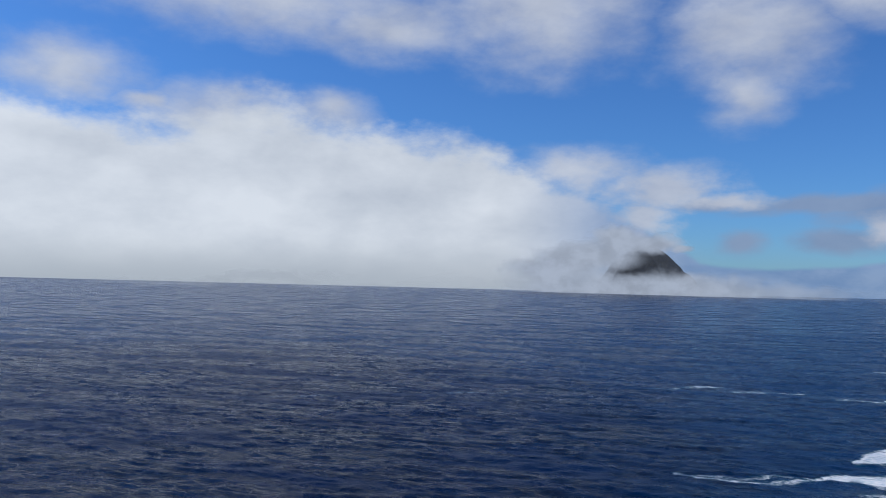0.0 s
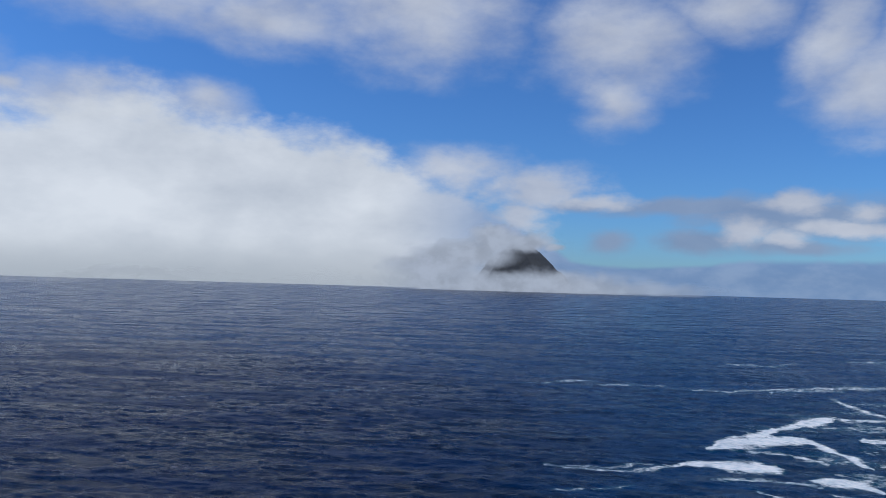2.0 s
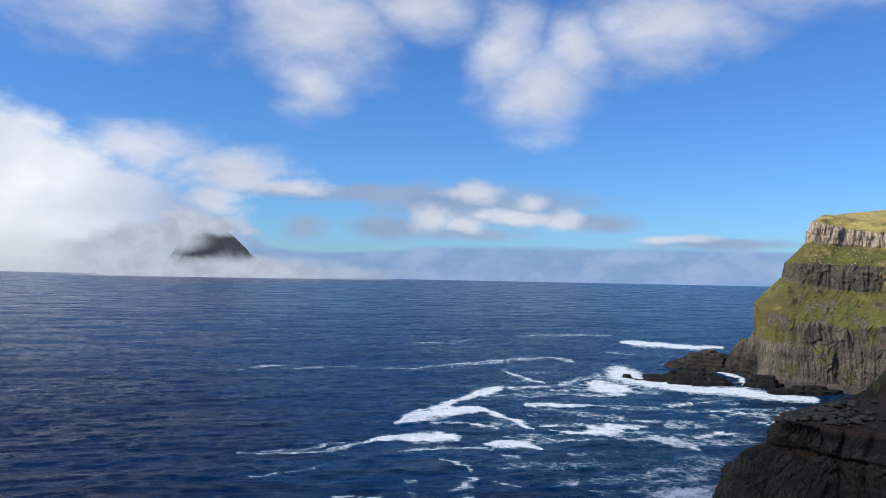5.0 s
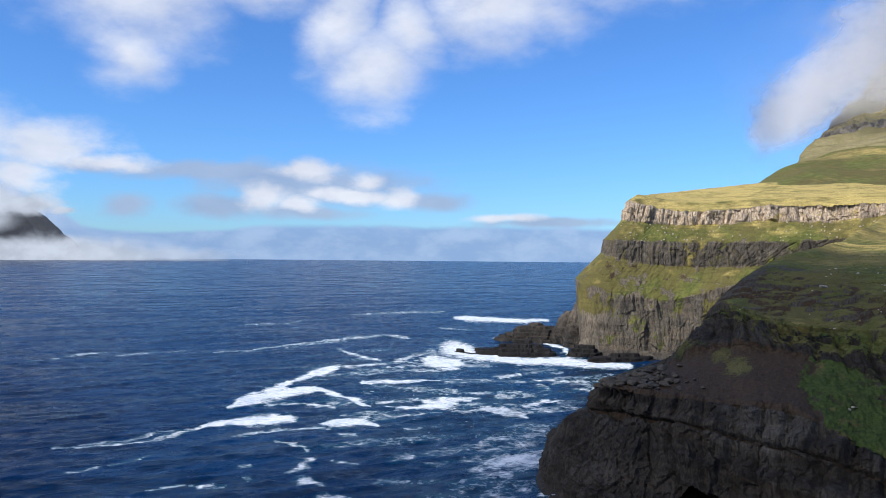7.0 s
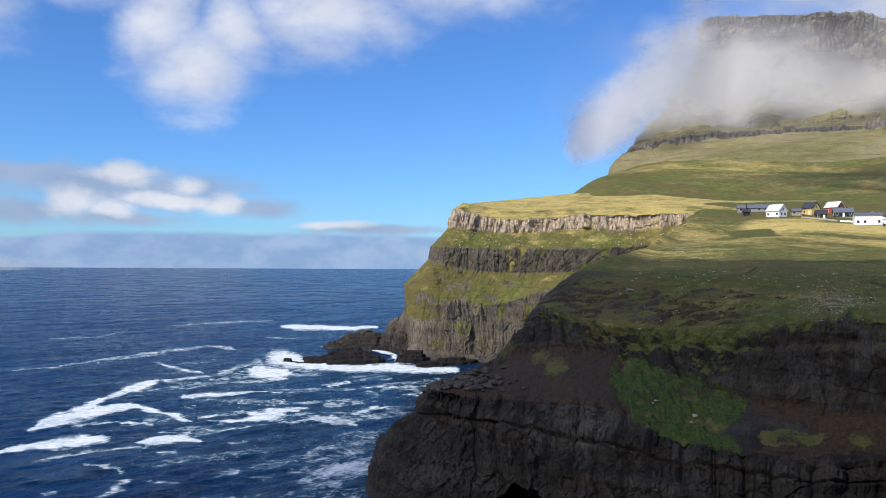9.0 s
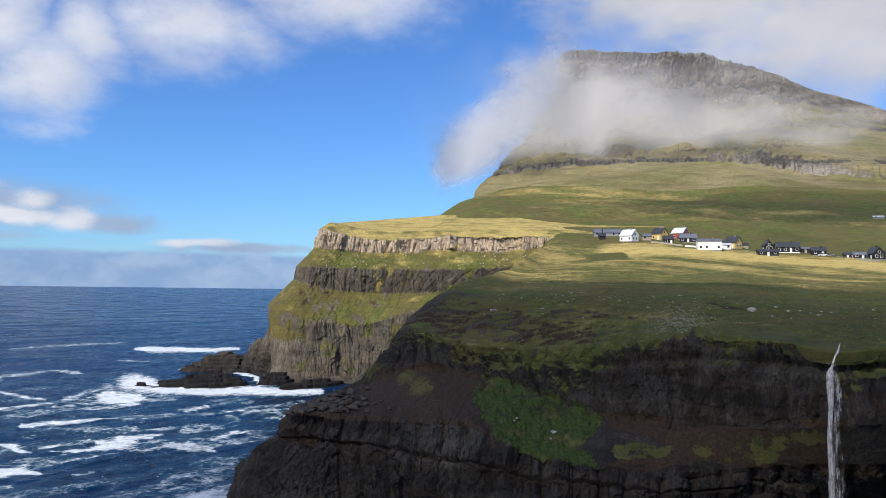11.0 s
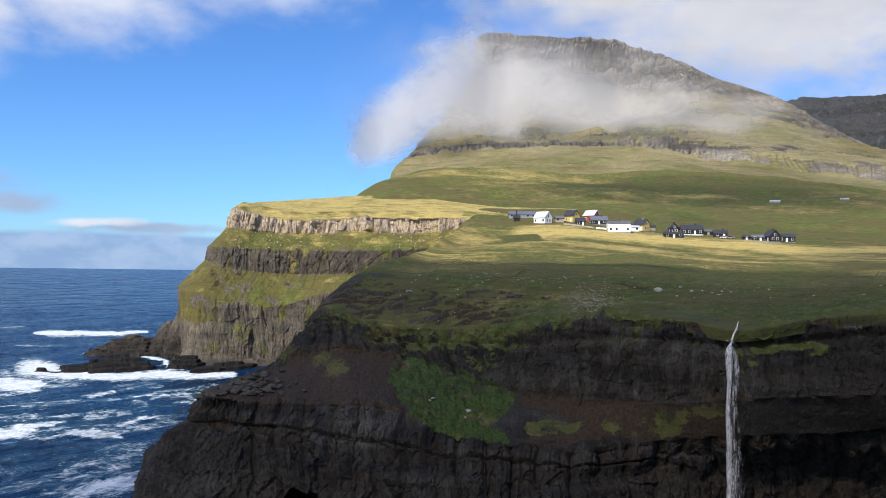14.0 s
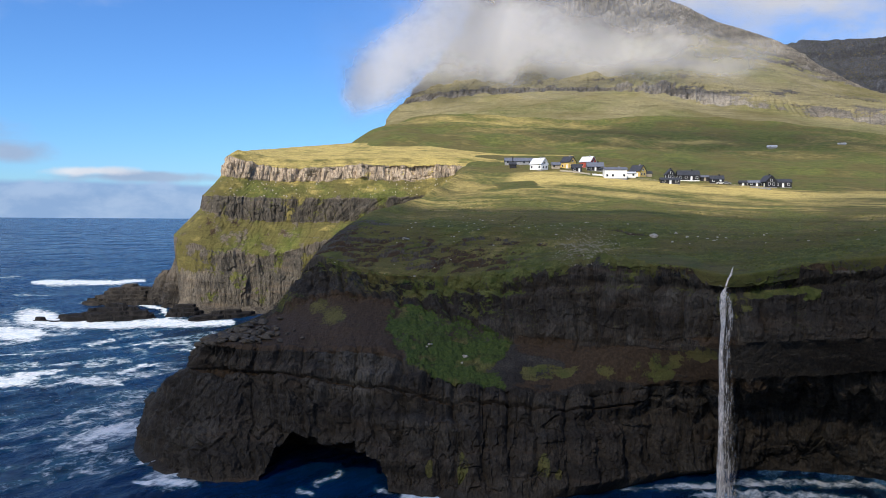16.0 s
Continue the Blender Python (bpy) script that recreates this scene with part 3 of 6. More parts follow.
PLATEAU = [(60.3, 710, 93), (57.8, 540, 92.6), (59.9, 590, 98.9), (62.7, 620, 104.2), (66, 640, 108.7), (70.1, 620, 105.7), (72.6, 590, 100.4), (75.9, 560, 94.9), (81.9, 580, 94.9)]
PLATEAU_BACK = [(61.6, 820, 91.1), (59.1, 650, 91.1), (61.1, 700, 99.5), (63.5, 720, 103.4), (66, 720, 103.8), (70.1, 700, 103), (72.6, 680, 99.8), (75.9, 650, 95.5), (81.9, 670, 95.5)]
HEADLAND = [SHELF_FOOT, WALL_FOOT, WALL_TOP, DARK_FOOT, DARK_TOP, PALE_FOOT, PALE_TOP, BROW, PLATEAU, PLATEAU_BACK]


def spot(b, d, z):
    """A point by its bearing and distance from the viewpoint, and its height."""
    return np.array((d * math.sin(radians(b)), d * math.cos(radians(b)), z))


def hash3(i, j, k, seed):
    h = (i * 374761393 + j * 668265263 + k * 2147483647 + seed * 974634777) & 0xFFFFFFFF
    h = ((h ^ (h >> 13)) * 1274126177) & 0xFFFFFFFF
    return ((h ^ (h >> 16)) & 0xFFFF) / 65535.0


def value_noise(p, seed=0):
    """Smooth noise, -1 to 1, at the points p (n, 3)."""
    i = np.floor(p).astype(np.int64)
    f = p - i
    f = f * f * (3 - 2 * f)
    total = np.zeros(len(p))
    for a in (0, 1):
        for b in (0, 1):
            for c in (0, 1):
                wgt = (f[:, 0] if a else 1 - f[:, 0]) * (f[:, 1] if b else 1 - f[:, 1]) * (f[:, 2] if c else 1 - f[:, 2])
                total += wgt * hash3(i[:, 0] + a, i[:, 1] + b, i[:, 2] + c, seed)
    return total * 2 - 1


def fbm(p, scale, octaves=4, gain=0.5, seed=0, stretch=(1, 1, 1)):
    q = p * np.array(stretch) / scale
    total, amp = np.zeros(len(p)), 1.0
    for o in range(octaves):
        total += amp * value_noise(q, seed + 17 * o)
        q = q * 2.03 + 11.7
        amp *= gain
    return total


def glide(points):
    """A smooth line through the points (k, 3), with the place of each of its points in their count. Uneven spacing makes no loops."""
    k = len(points)
    h = np.maximum(np.linalg.norm(np.diff(points, axis=0), axis=1), 1e-6)[:, None] ** 0.5
    lean = np.diff(points, axis=0) / h
    tangent = np.vstack((lean[:1], (lean[:-1] * h[1:] + lean[1:] * h[:-1]) / (h[:-1] + h[1:]), lean[-1:]))
    t = np.linspace(0, k - 1 - 1e-6, 40 * k)
    i = t.astype(int)
    f = (t - i)[:, None]
    a, b, ta, tb = points[i], points[i + 1], tangent[i] * h[i], tangent[i + 1] * h[i]
    line = (2 * f ** 3 - 3 * f ** 2 + 1) * a + (f ** 3 - 2 * f ** 2 + f) * ta + (3 * f ** 2 - 2 * f ** 3) * b + (f ** 3 - f ** 2) * tb
    return line, t


def loft(lines, across, ups):
    """A grid of points over the lines, with the band (counted upwards, with its fraction) of each of its rows."""
    lines = [np.array([spot(*p) for p in line]) for line in lines]
    k = len(lines[0])
    step = np.zeros(k - 1)
    for line in lines:
        step += np.linalg.norm(np.diff(line, axis=0), axis=1)
    run = np.concatenate(((0,), np.cumsum(step)))
    at = np.interp(np.linspace(0, run[-1], across), run, np.arange(k))
    smooth = []
    for line in lines:
        fine, t = glide(line)
        smooth.append(np.stack([np.interp(at, t, fine[:, a]) for a in range(3)], axis=1))
    rows, band = [], []
    for b, n in enumerate(ups):
        for j in range(n):
            f = j / n
            rows.append(smooth[b] * (1 - f) + smooth[b + 1] * f)
            band.append(b + f)
    rows.append(smooth[-1])
    band.append(float(len(ups)))
    return np.array(rows), np.array(band)


def normals(grid):
    du = np.gradient(grid, axis=1)
    dv = np.gradient(grid, axis=0)
    n = np.cross(du, dv)
    return n / np.maximum(np.linalg.norm(n, axis=2, keepdims=True), 1e-9)


def grid_mesh(name, grid, mat, attributes=None, smooth=True, flip=False, keep=None):
    r, c = grid.shape[:2]
    me = bpy.data.meshes.new(name)
    idx = np.arange(r * c).reshape(r, c)
    quads = np.stack((idx[:-1, :-1], idx[:-1, 1:], idx[1:, 1:], idx[1:, :-1]), axis=-1).reshape(-1, 4)
    if flip:
        quads = quads[:, ::-1]
    if keep is not None:
        quads = quads[keep.reshape(-1)[quads].any(axis=1)]
    me.vertices.add(r * c)
    me.vertices.foreach_set("co", grid.reshape(-1).astype(np.float32))
    me.loops.add(quads.size)
    me.loops.foreach_set("vertex_index", quads.reshape(-1).astype(np.int32))
    me.polygons.add(len(quads))
    me.polygons.foreach_set("loop_start", np.arange(0, quads.size, 4, dtype=np.int32))
    me.polygons.foreach_set("use_smooth", np.full(len(quads), smooth))
    me.update(calc_edges=True)
    me.validate()
    for key, value in (attributes or {}).items():
        a = me.attributes.new(key, "FLOAT", "POINT")
        a.data.foreach_set("value", np.broadcast_to(value, (r, c)).reshape(-1).astype(np.float32))
    me.materials.append(mat)
    return new(name, me)


def bandwise(band, values, soft=0.07):
    """A value for each row of a grid, from one value for each band, blended where the bands meet."""
    out = np.full(len(band), float(values[0]))
    for i in range(1, len(values)):
        f = np.clip((band - i) / (2 * soft) + 0.5, 0, 1)
        out = out * (1 - f) + values[i] * f
    return out[:, None]


def flatten(grid):
    return grid.reshape(-1, 3)


def shaped(grid, amount):
    return grid + normals(grid) * amount[..., None]


def jointed(s, z, width, seed, groove=0.5):
    """Columns of jointed basalt: s metres along the face, z up. How far each block stands out, with clefts between."""
    t = s / width
    cell = np.floor(t).astype(np.int64)
    f = t - cell
    one = np.ones_like(cell)
    h = hash3(cell, one, one, seed)
    seg = np.floor(z / (width * (1.2 + 2.5 * h)) + 9 * h).astype(np.int64)
    out = hash3(cell, seg, 3 * one, seed + 1)
    cleft = np.exp(-(np.minimum(f, 1 - f) * width / (0.16 * width)) ** 2)
    return out - groove * cleft


def blocks_of(p, size, seed, stretch=(1, 1, 1)):
    """Angular blocks: each point takes the chance value, 0 to 1, of the nearest of scattered seeds."""
    q = p * np.array(stretch) / size
    i = np.floor(q).astype(np.int64)
    best, value = np.full(len(q), 9.0), np.zeros(len(q))
    for a in (-1, 0, 1):
        for b in (-1, 0, 1):
            for c in (-1, 0, 1):
                x, y, z = i[:, 0] + a, i[:, 1] + b, i[:, 2] + c
                d = (x + hash3(x, y, z, seed) - q[:, 0]) ** 2 + (y + hash3(x, y, z, seed + 1) - q[:, 1]) ** 2 + (z + hash3(x, y, z, seed + 2) - q[:, 2]) ** 2
                near = d < best
                best = np.where(near, d, best)
                value = np.where(near, hash3(x, y, z, seed + 3), value)
    return value


def along(grid):
    """Metres along the rows of a grid."""
    mid = grid[len(grid) // 2]
    s = np.concatenate(((0,), np.cumsum(np.linalg.norm(np.diff(mid[:, :2], axis=0), axis=1))))
    return np.broadcast_to(s[None, :], grid.shape[:2])


# --- the near sea cliff with its ledge, the cave and the brink of the fall
UNDER_TURF = [(b, d - 2, z - 2.5) for b, d, z in CLIFF_BRINK[:1] + NEAR_SLOPE]
grid, band = loft(SEA_CLIFF + [UNDER_TURF], 960, (76, 44, 46, 40, 70, 14))
p = flatten(grid)
form = lambda v: v.reshape(grid.shape[:2])
up = band[:, None]
cliff_band = band
bear = np.degrees(np.arctan2(grid[..., 0], grid[..., 1]))
warp = form(fbm(p, 7, 4, 0.55, 21))
warp2 = form(fbm(p, 7, 4, 0.55, 23))


def patch(b, z, rb, rz, rag=0.45):
    """1 inside a ragged patch of the cliff, round a bearing and a height."""
    d = np.hypot((bear - b) / rb + rag * warp, (grid[..., 2] - z) / rz + rag * warp2)
    return np.clip((1.12 - d) * 4, 0, 1)


rugged = bandwise(band, (1.0, 1.0, 1.0, 0.06, 0.85, 0.3))
massive = bandwise(band, (1.0, 0.9, 0.25, 0.2, 0.25, 0.0))
wander = form(fbm(p, 9, 2, 0.5, 3)) * 0.8
run = along(grid) + wander
rise = grid[..., 2] + 0.7 * form(fbm(p, 5, 2, 0.5, 4))
bulk = form(fbm(p, 21, 3, 0.5, 1)) * 2.2
ribs = ((1 - np.abs(form(fbm(p, 8.0, 3, 0.55, 6, (1, 1, 0.25))))) ** 2 - 0.4) * 0.7
bent = p + np.stack([fbm(p, 3.0, 2, 0.5, 140 + k) for k in range(3)], axis=1) * 0.2
chunk = (form(blocks_of(bent, 4.4, 150, (1, 1, 0.42))) - 0.5) * 1.1 + (form(blocks_of(bent, 2.0, 160, (1, 1, 0.38))) - 0.5) * 0.7
clear = np.clip(0.55 + 1.3 * form(fbm(p, 11, 2, 0.5, 8)), 0.15, 1.3)
columns = (jointed(run, rise, 1.9, 5, 1.0) - 0.4) * 0.5 * clear + (jointed(run + 31 + wander, rise, 5.6, 12, 1.1) - 0.4) * 1.3 + form(fbm(p, 5.0, 4, 0.6, 14)) * 0.9
blocks = (form(blocks_of(bent, 1.0, 170, (1, 1, 0.4))) - 0.5) * 0.55 + form(fbm(p, 1.5, 2, 0.6, 9)) * 0.12
beds = np.tanh(3.0 * form(fbm(p, 4.6, 2, 0.5, 13, (0.05, 0.05, 1.0)))) * 0.8
seam = -1.2 * np.exp(-((up - 2.02) / 0.07) ** 2) * (bear < 90)
shelf = -0.9 * np.exp(-((up - 4.74) / 0.05) ** 2) + 0.7 * np.exp(-((up - 4.62) / 0.06) ** 2)
ends = np.clip(band / 0.15, 0, 1)[:, None]
tip = np.clip((bear - 49.0) / 3.0, 0.6, 1) * np.where(up > 3.1, np.clip((bear - 57.5) / 3, 0.12, 1), 1) * np.where(up > 5.0, 0.15, 1)
sea_cliff_grid = shaped(grid, (bulk * (0.3 + 0.7 * rugged) + (ribs + columns * (1 - 0.35 * massive) + beds + chunk * (0.35 + 0.65 * massive)) * rugged + blocks * (0.25 + 0.75 * rugged) + seam + shelf) * ends * tip)
# the cave at the waterline
ragged = form(fbm(p, 7, 4, 0.55, 17))
hollow = np.clip(1 - (np.abs(bear - 63.2 + 1.3 * ragged) / 4.6) ** 2 - (np.maximum(grid[..., 2] + 2.2 * ragged, 0) / 8.6) ** 2, 0, 1) ** 0.4
inward = np.stack((np.sin(np.radians(bear)), np.cos(np.radians(bear)), np.zeros_like(bear)), axis=-1)
lumps = form(fbm(p, 1.5, 3, 0.6, 27))
sea_cliff_grid += inward * (hollow * 26)[..., None]
undercut = np.clip((bear - 80) / 7, 0, 1) * np.clip((21 + 3 * ragged - grid[..., 2]) / 9, 0, 1)
sea_cliff_grid += inward * (undercut * 0.9)[..., None]
slope = normals(sea_cliff_grid)[..., 2]
soft = form(fbm(p, 6, 4, 0.55, 19))
ledge_zone = (up > 2.93) * (up < 4.10)
fringe = form(fbm(p, 3.5, 4, 0.6, 25))
moss = np.clip((bear - 68.0 + 0.9 * warp + 0.5 * fringe) * 1.6, 0, 1) * np.clip((78.0 - bear + 1.6 * warp - 3.0 * np.clip(3.45 - up, 0, 1)) * 0.9, 0, 1) * ledge_zone
turf = -0.30 + 0.30 * soft
sea_cliff_grid[..., 2] += 0.45 * lumps * moss
turf = turf + (1.05 + 0.3 * lumps) * moss
turf = turf + (0.85 + 0.6 * fringe) * (patch(85.4, 20.9, 2.2, 1.7, 0.8) + patch(87.0, 24.3, 2.2, 2.1, 0.8) + patch(90.2, 25.3, 1.3, 1.9, 0.8) + patch(93.0, 36.5, 1.2, 2.8, 0.8) + 0.9 * patch(96.1, 38.5, 1.6, 1.7, 0.8) + patch(79.5, 21.0, 2.6, 1.1, 0.8)) + (1.0 + 0.8 * fringe) * (patch(70.8, 4.9, 0.24, 1.5, 0.9) + patch(73.3, 5.3, 0.40, 1.8, 0.9) + patch(79.6, 4.7, 0.40, 2.2, 0.9) + patch(80.5, 3.7, 0.2, 1.0, 0.9))
turf = turf + 0.75 * patch(71, 40, 8, 6) * (up > 4.2) + 0.62 * patch(63.6, 29.5, 1.5, 2.6, 1.1) * ledge_zone + 0.5 * patch(60.0, 31, 1.6, 3)
drape = form(fbm(p, 4.0, 4, 0.6, 26, (1, 1, 0.3)))
turf = turf + (0.50 + 0.75 * drape) * np.clip((80 - bear) / 5, 0, 1) * np.clip((bear - 63.5) / 3, 0, 1) * np.clip((up - 4.12) * 3, 0, 1) + (0.25 + 0.8 * drape) * np.clip((up - 4.62) * 5, 0, 1) * (bear > 78) + 6.0 * np.clip(up - 4.9, 0, 0.2) + 0.35 * (up > 4.1) * (slope > 0.45)
earth = 1.0 * patch(62.3, 28, 7.0, 10, 0.2) * ledge_zone + 0.7 * patch(86, 20.5, 10, 1.8, 0.3) + 0.9 * patch(90, 42.5, 2.6, 1.3) * (up > 4.75) + 0.8 * patch(98, 44, 1.5, 1.3) * (up > 4.7)
earth = earth + 0.75 * np.exp(-((up - 1.98) / 0.07) ** 2) * (bear < 86) + (0.45 + 0.9 * form(fbm(p, 3.0, 3, 0.6, 33, (0.15, 0.15, 1)))) * np.clip((bear - 76) / 2, 0, 1) * np.clip((94 - bear) / 3, 0, 1) * ledge_zone
pale = np.clip(0.22 * form(fbm(p, 9, 3, 0.5, 30)) + 0.6 * patch(85.5, 28.9, 0.35, 1.8, 1.2) + 0.5 * drape * patch(83.5, 37, 5, 3.0) + 0.2 * patch(66.5, 22, 3.2, 4) + 0.12 * patch(62, 17, 5, 3) + 0.5 * patch(98.8, 43.2, 0.7, 0.8, 1.0), 0, 1)
ob = grid_mesh("sea_cliff", sea_cliff_grid, CLIFF, {"turf": turf, "pale": pale, "dry": -0.08 + 0.2 * soft - (0.62 + 0.75 * fringe + 0.5 * lumps) * moss, "earth": np.clip(earth, 0, 1)}, smooth=False)
tagged(ob, "dark shaded basalt sea cliff with mossy ledge and a sea cave", "cliff", kind="structure")

# turf scarps: bearing and distance along each
SCARPS = [
    [(75.0, 203), (76.5, 214), (78.1, 247)],
    [(83.6, 202), (85.5, 196), (86.9, 194)],
    [(85.1, 233), (87.5, 252), (89.8, 237)],
    [(89.7, 278), (92.7, 263), (95.5, 249)],
    [(96.6, 244), (98.9, 259), (100.8, 269)],
    [(69.4, 198), (71.7, 193), (74.2, 190)],
]

# --- the meadow that climbs from the brink to the village
HEM = [(b, d + 0.6, z - 2.4) for b, d, z in TURF_EDGE]
grid, band = loft([HEM] + MEADOW, 640, (5, 90, 70, 50, 40, 40))
band = band - 1
p = flatten(grid)
form = lambda v: v.reshape(grid.shape[:2])
up = band[:, None]
ends = np.clip(band / 0.12, 0, 1)[:, None]
up = np.maximum(up, 0)
bear = np.degrees(np.arctan2(grid[..., 0], grid[..., 1]))
far = np.hypot(grid[..., 0], grid[..., 1])
hump = form(fbm(p, 22, 4, 0.5, 41)) * 0.8 * ends
polar = np.stack((np.radians(bear) * far, far * 2.2, 0 * far), axis=-1).reshape(-1, 3)
outcrop = np.exp(-((bear - 73.5) / 4.2) ** 2) * np.exp(-((up - 0.35) / 0.4) ** 2) + 0.8 * np.exp(-((bear - 65.5) / 2.2) ** 2) * np.clip(1.3 - up, 0, 1)
tread2 = form(fbm(polar, 2.4, 3, 0.6, 48, (0.22, 0.8, 1)))
step2 = np.clip((tread2 - 0.28) * 5, 0, 1) * np.clip(1.6 - up, 0, 1)
tracks = np.tanh(5 * form(fbm(polar, 4.2, 4, 0.62, 44))) * (0.30 + 0.45 * outcrop) - 0.45 * step2
worn = np.clip(1.35 - up, 0, 1) * np.clip((83 - bear) / 8, 0.25, 1) + 0.25 * np.clip(2.2 - up, 0, 1)
meadow_grid = grid.copy()
meadow_grid[..., 2] += hump * bandwise(np.maximum(band, 0), (1.0, 0.8, 0.6, 0.5, 0.8, 0.8)) + tracks * worn * ends
strip_rag = form(fbm(p, 12, 4, 0.6, 53))
scar_line = np.abs(form(fbm(polar, 30, 4, 0.55, 45)))
scarred = np.clip(form(fbm(polar, 26, 2, 0.5, 46)) * 3 + 0.25 + 0.7 * np.clip((80 - bear) / 8, 0, 1), 0, 1) * np.clip(2.3 - up, 0, 1) * ends
scar = np.clip(1 - scar_line / 0.055, 0, 1) * scarred
for arc in SCARPS:
    at_b, at_d = zip(*arc)
    line = np.interp(bear, at_b, at_d) + 1.5 * form(fbm(p, 6, 3, 0.6, 54))
    held_in = np.clip((bear - at_b[0]) * 2, 0, 1) * np.clip((at_b[-1] - bear) * 2, 0, 1)
    scar = np.maximum(scar, np.clip(1.5 - np.abs(far - line) / (0.006 * far), 0, 1) * held_in)
meadow_grid[..., 2] -= 0.8 * scar
lean = normals(meadow_grid)[..., 2]
rough = form(fbm(p, 5, 4, 0.6, 47))
turf = 1.05 - 0.55 * np.clip(worn * 1.3, 0, 1) * np.clip(rough - 0.1, 0, 1) * (up < 0.8) - 0.65 * (lean < 0.66) * (up < 1.3) * (band > 0.03)[:, None] * np.clip(worn * 2, 0, 1)
turf = turf - 0.9 * scar - 0.16 * outcrop * np.clip(0.2 + 1.4 * rough, 0, 1) - (0.30 + 0.3 * outcrop) * step2
bare = np.exp(-((bear - 96.2) / 0.9) ** 2 - ((far - 190) / 5) ** 2) + np.exp(-((bear - 99.5) / 1.6) ** 2 - ((far - 172) / 4) ** 2) + 0.9 * np.exp(-((bear - 89.0) / 1.4) ** 2 - ((far - 170) / 3) ** 2)
turf = turf - 0.9 * bare * np.clip(0.9 + rough, 0, 1)
turf = turf - (0.80 + 0.5 * rough) * np.clip(1.9 - up, 0, 1) * np.clip((67.2 + 2.0 * strip_rag - bear) / 2.2, 0, 1)
strip = form(fbm(polar, 16, 3, 0.55, 52))
field = np.clip((far - 292 + 12 * strip) / 30, 0, 1) * np.clip((432 - far) / 10, 0, 1)
# straw strip below the houses; its sunlit brightness is partly in this colour
dry = 0.16 + 0.30 * field + 1.15 * np.exp(-((far - 400 - 5 * strip) / 13) ** 2) * np.clip((bear - 76.5) / 2, 0, 1) + 0.14 * strip + 0.16 * form(fbm(p, 26, 4, 0.55, 57)) - 0.06 * np.clip((240 - far) / 30, 0, 1) - 0.15 * np.clip((far - 435) / 20, 0, 1)
dry += 0.5 * np.exp(-((far - 300) / 14) ** 2 - ((bear - 72) / 3.5) ** 2)
plot = np.clip((1.0 - np.maximum(np.abs(bear - 77.4 + 0.02 * (far - 372)) / 1.6, np.abs(far - 374) / 15) + 0.1 * rough) * 6, 0, 1)
dry = dry * (1 - plot) - 0.24 * plot - 0.35 * np.exp(-((bear - 69.5) / 2.2) ** 2 - ((far - 203) / 9) ** 2) - 0.3 * np.exp(-((bear - 95) / 6) ** 2 - ((far - 185) / 22) ** 2)
ob = grid_mesh("meadow", meadow_grid, CLIFF, {"turf": turf, "pale": 0.3, "dry": dry, "earth": np.clip((0.25 * (lean < 0.70) + 0.6 * scar + bare + 0.4 * outcrop + 0.4 * step2) * (band > 0.03)[:, None], 0, 0.9)})
tagged(ob, "sloping rough green and straw-coloured pasture above the sea cliff", "meadow", kind="structure")

# --- the upland behind the village
grid, band = loft(UPLAND, 360, (40, 50, 60, 30))
p = flatten(grid)
form = lambda v: v.reshape(grid.shape[:2])
upland_grid = grid.copy()
upland_grid[..., 2] += (form(fbm(p, 60, 5, 0.5, 61)) * 3.0 + form(fbm(p, 150, 2, 0.5, 63)) * 6.0) * np.clip(band / 0.4, 0, 1)[:, None] - 0.8
far = np.hypot(grid[..., 0], grid[..., 1])
dry = 0.27 + 0.32 * form(fbm(p, 70, 4, 0.5, 66)) - 0.25 * np.exp(-((far - 560) / 60) ** 2)
ob = grid_mesh("upland", upland_grid, HEAD, {"turf": 1.0, "pale": 0.2, "dry": dry, "earth": 0.0})
tagged(ob, "rolling green grass hills rising behind the village", "hill", kind="structure")

# --- the far headland with its three bands of basalt
grid, band = loft(HEADLAND, 760, (14, 70, 34, 40, 34, 40, 14, 20, 10))
p = flatten(grid)
form = lambda v: v.reshape(grid.shape[:2])
up = band[:, None]
rugged = bandwise(band, (0.5, 1.0, 0.35, 0.9, 0.25, 1.35, 0.05, 0.03, 0.03))
run = along(grid) + 2.0 * form(fbm(p, 11, 2, 0.5, 73))
columns = jointed(run, grid[..., 2] * 0.6 + form(fbm(p, 6, 2, 0.5, 74)), 2.2, 75) * 0.8 + jointed(run * 1.03 + 40, grid[..., 2] * 0.6, 6.0, 76, 0.6) * 1.0 + form(fbm(p, 6.0, 4, 0.6, 77, (1, 1, 0.5))) * 1.0
bulk = form(fbm(p, 26, 3, 0.5, 71)) * 1.6
ribs = (1 - np.abs(form(fbm(p, 14.0, 3, 0.55, 78, (1, 1, 0.3))))) ** 2 * 2.4
blocks = form(fbm(p, 3.0, 3, 0.6, 79)) * 0.4 + (form(blocks_of(p, 4.5, 180, (1, 1, 0.4))) - 0.5) * 1.2 + (form(blocks_of(p, 2.2, 190, (1, 1, 0.4))) - 0.5) * 0.7
corner = np.clip((np.degrees(np.arctan2(grid[..., 0], grid[..., 1])) - 53.0) / 5, 0.3, 0.8)
head_grid = shaped(grid, corner * (bulk * (0.25 + 0.75 * rugged) * (band < 7)[:, None] + (columns + ribs - 1.5) * rugged + blocks * (0.15 + rugged)) * np.clip(band / 0.5, 0, 1)[:, None])
slope = normals(head_grid)[..., 2]
soft = form(fbm(p, 14, 4, 0.55, 81))
clump = form(fbm(p, 5, 4, 0.6, 83, (1, 1, 0.6)))
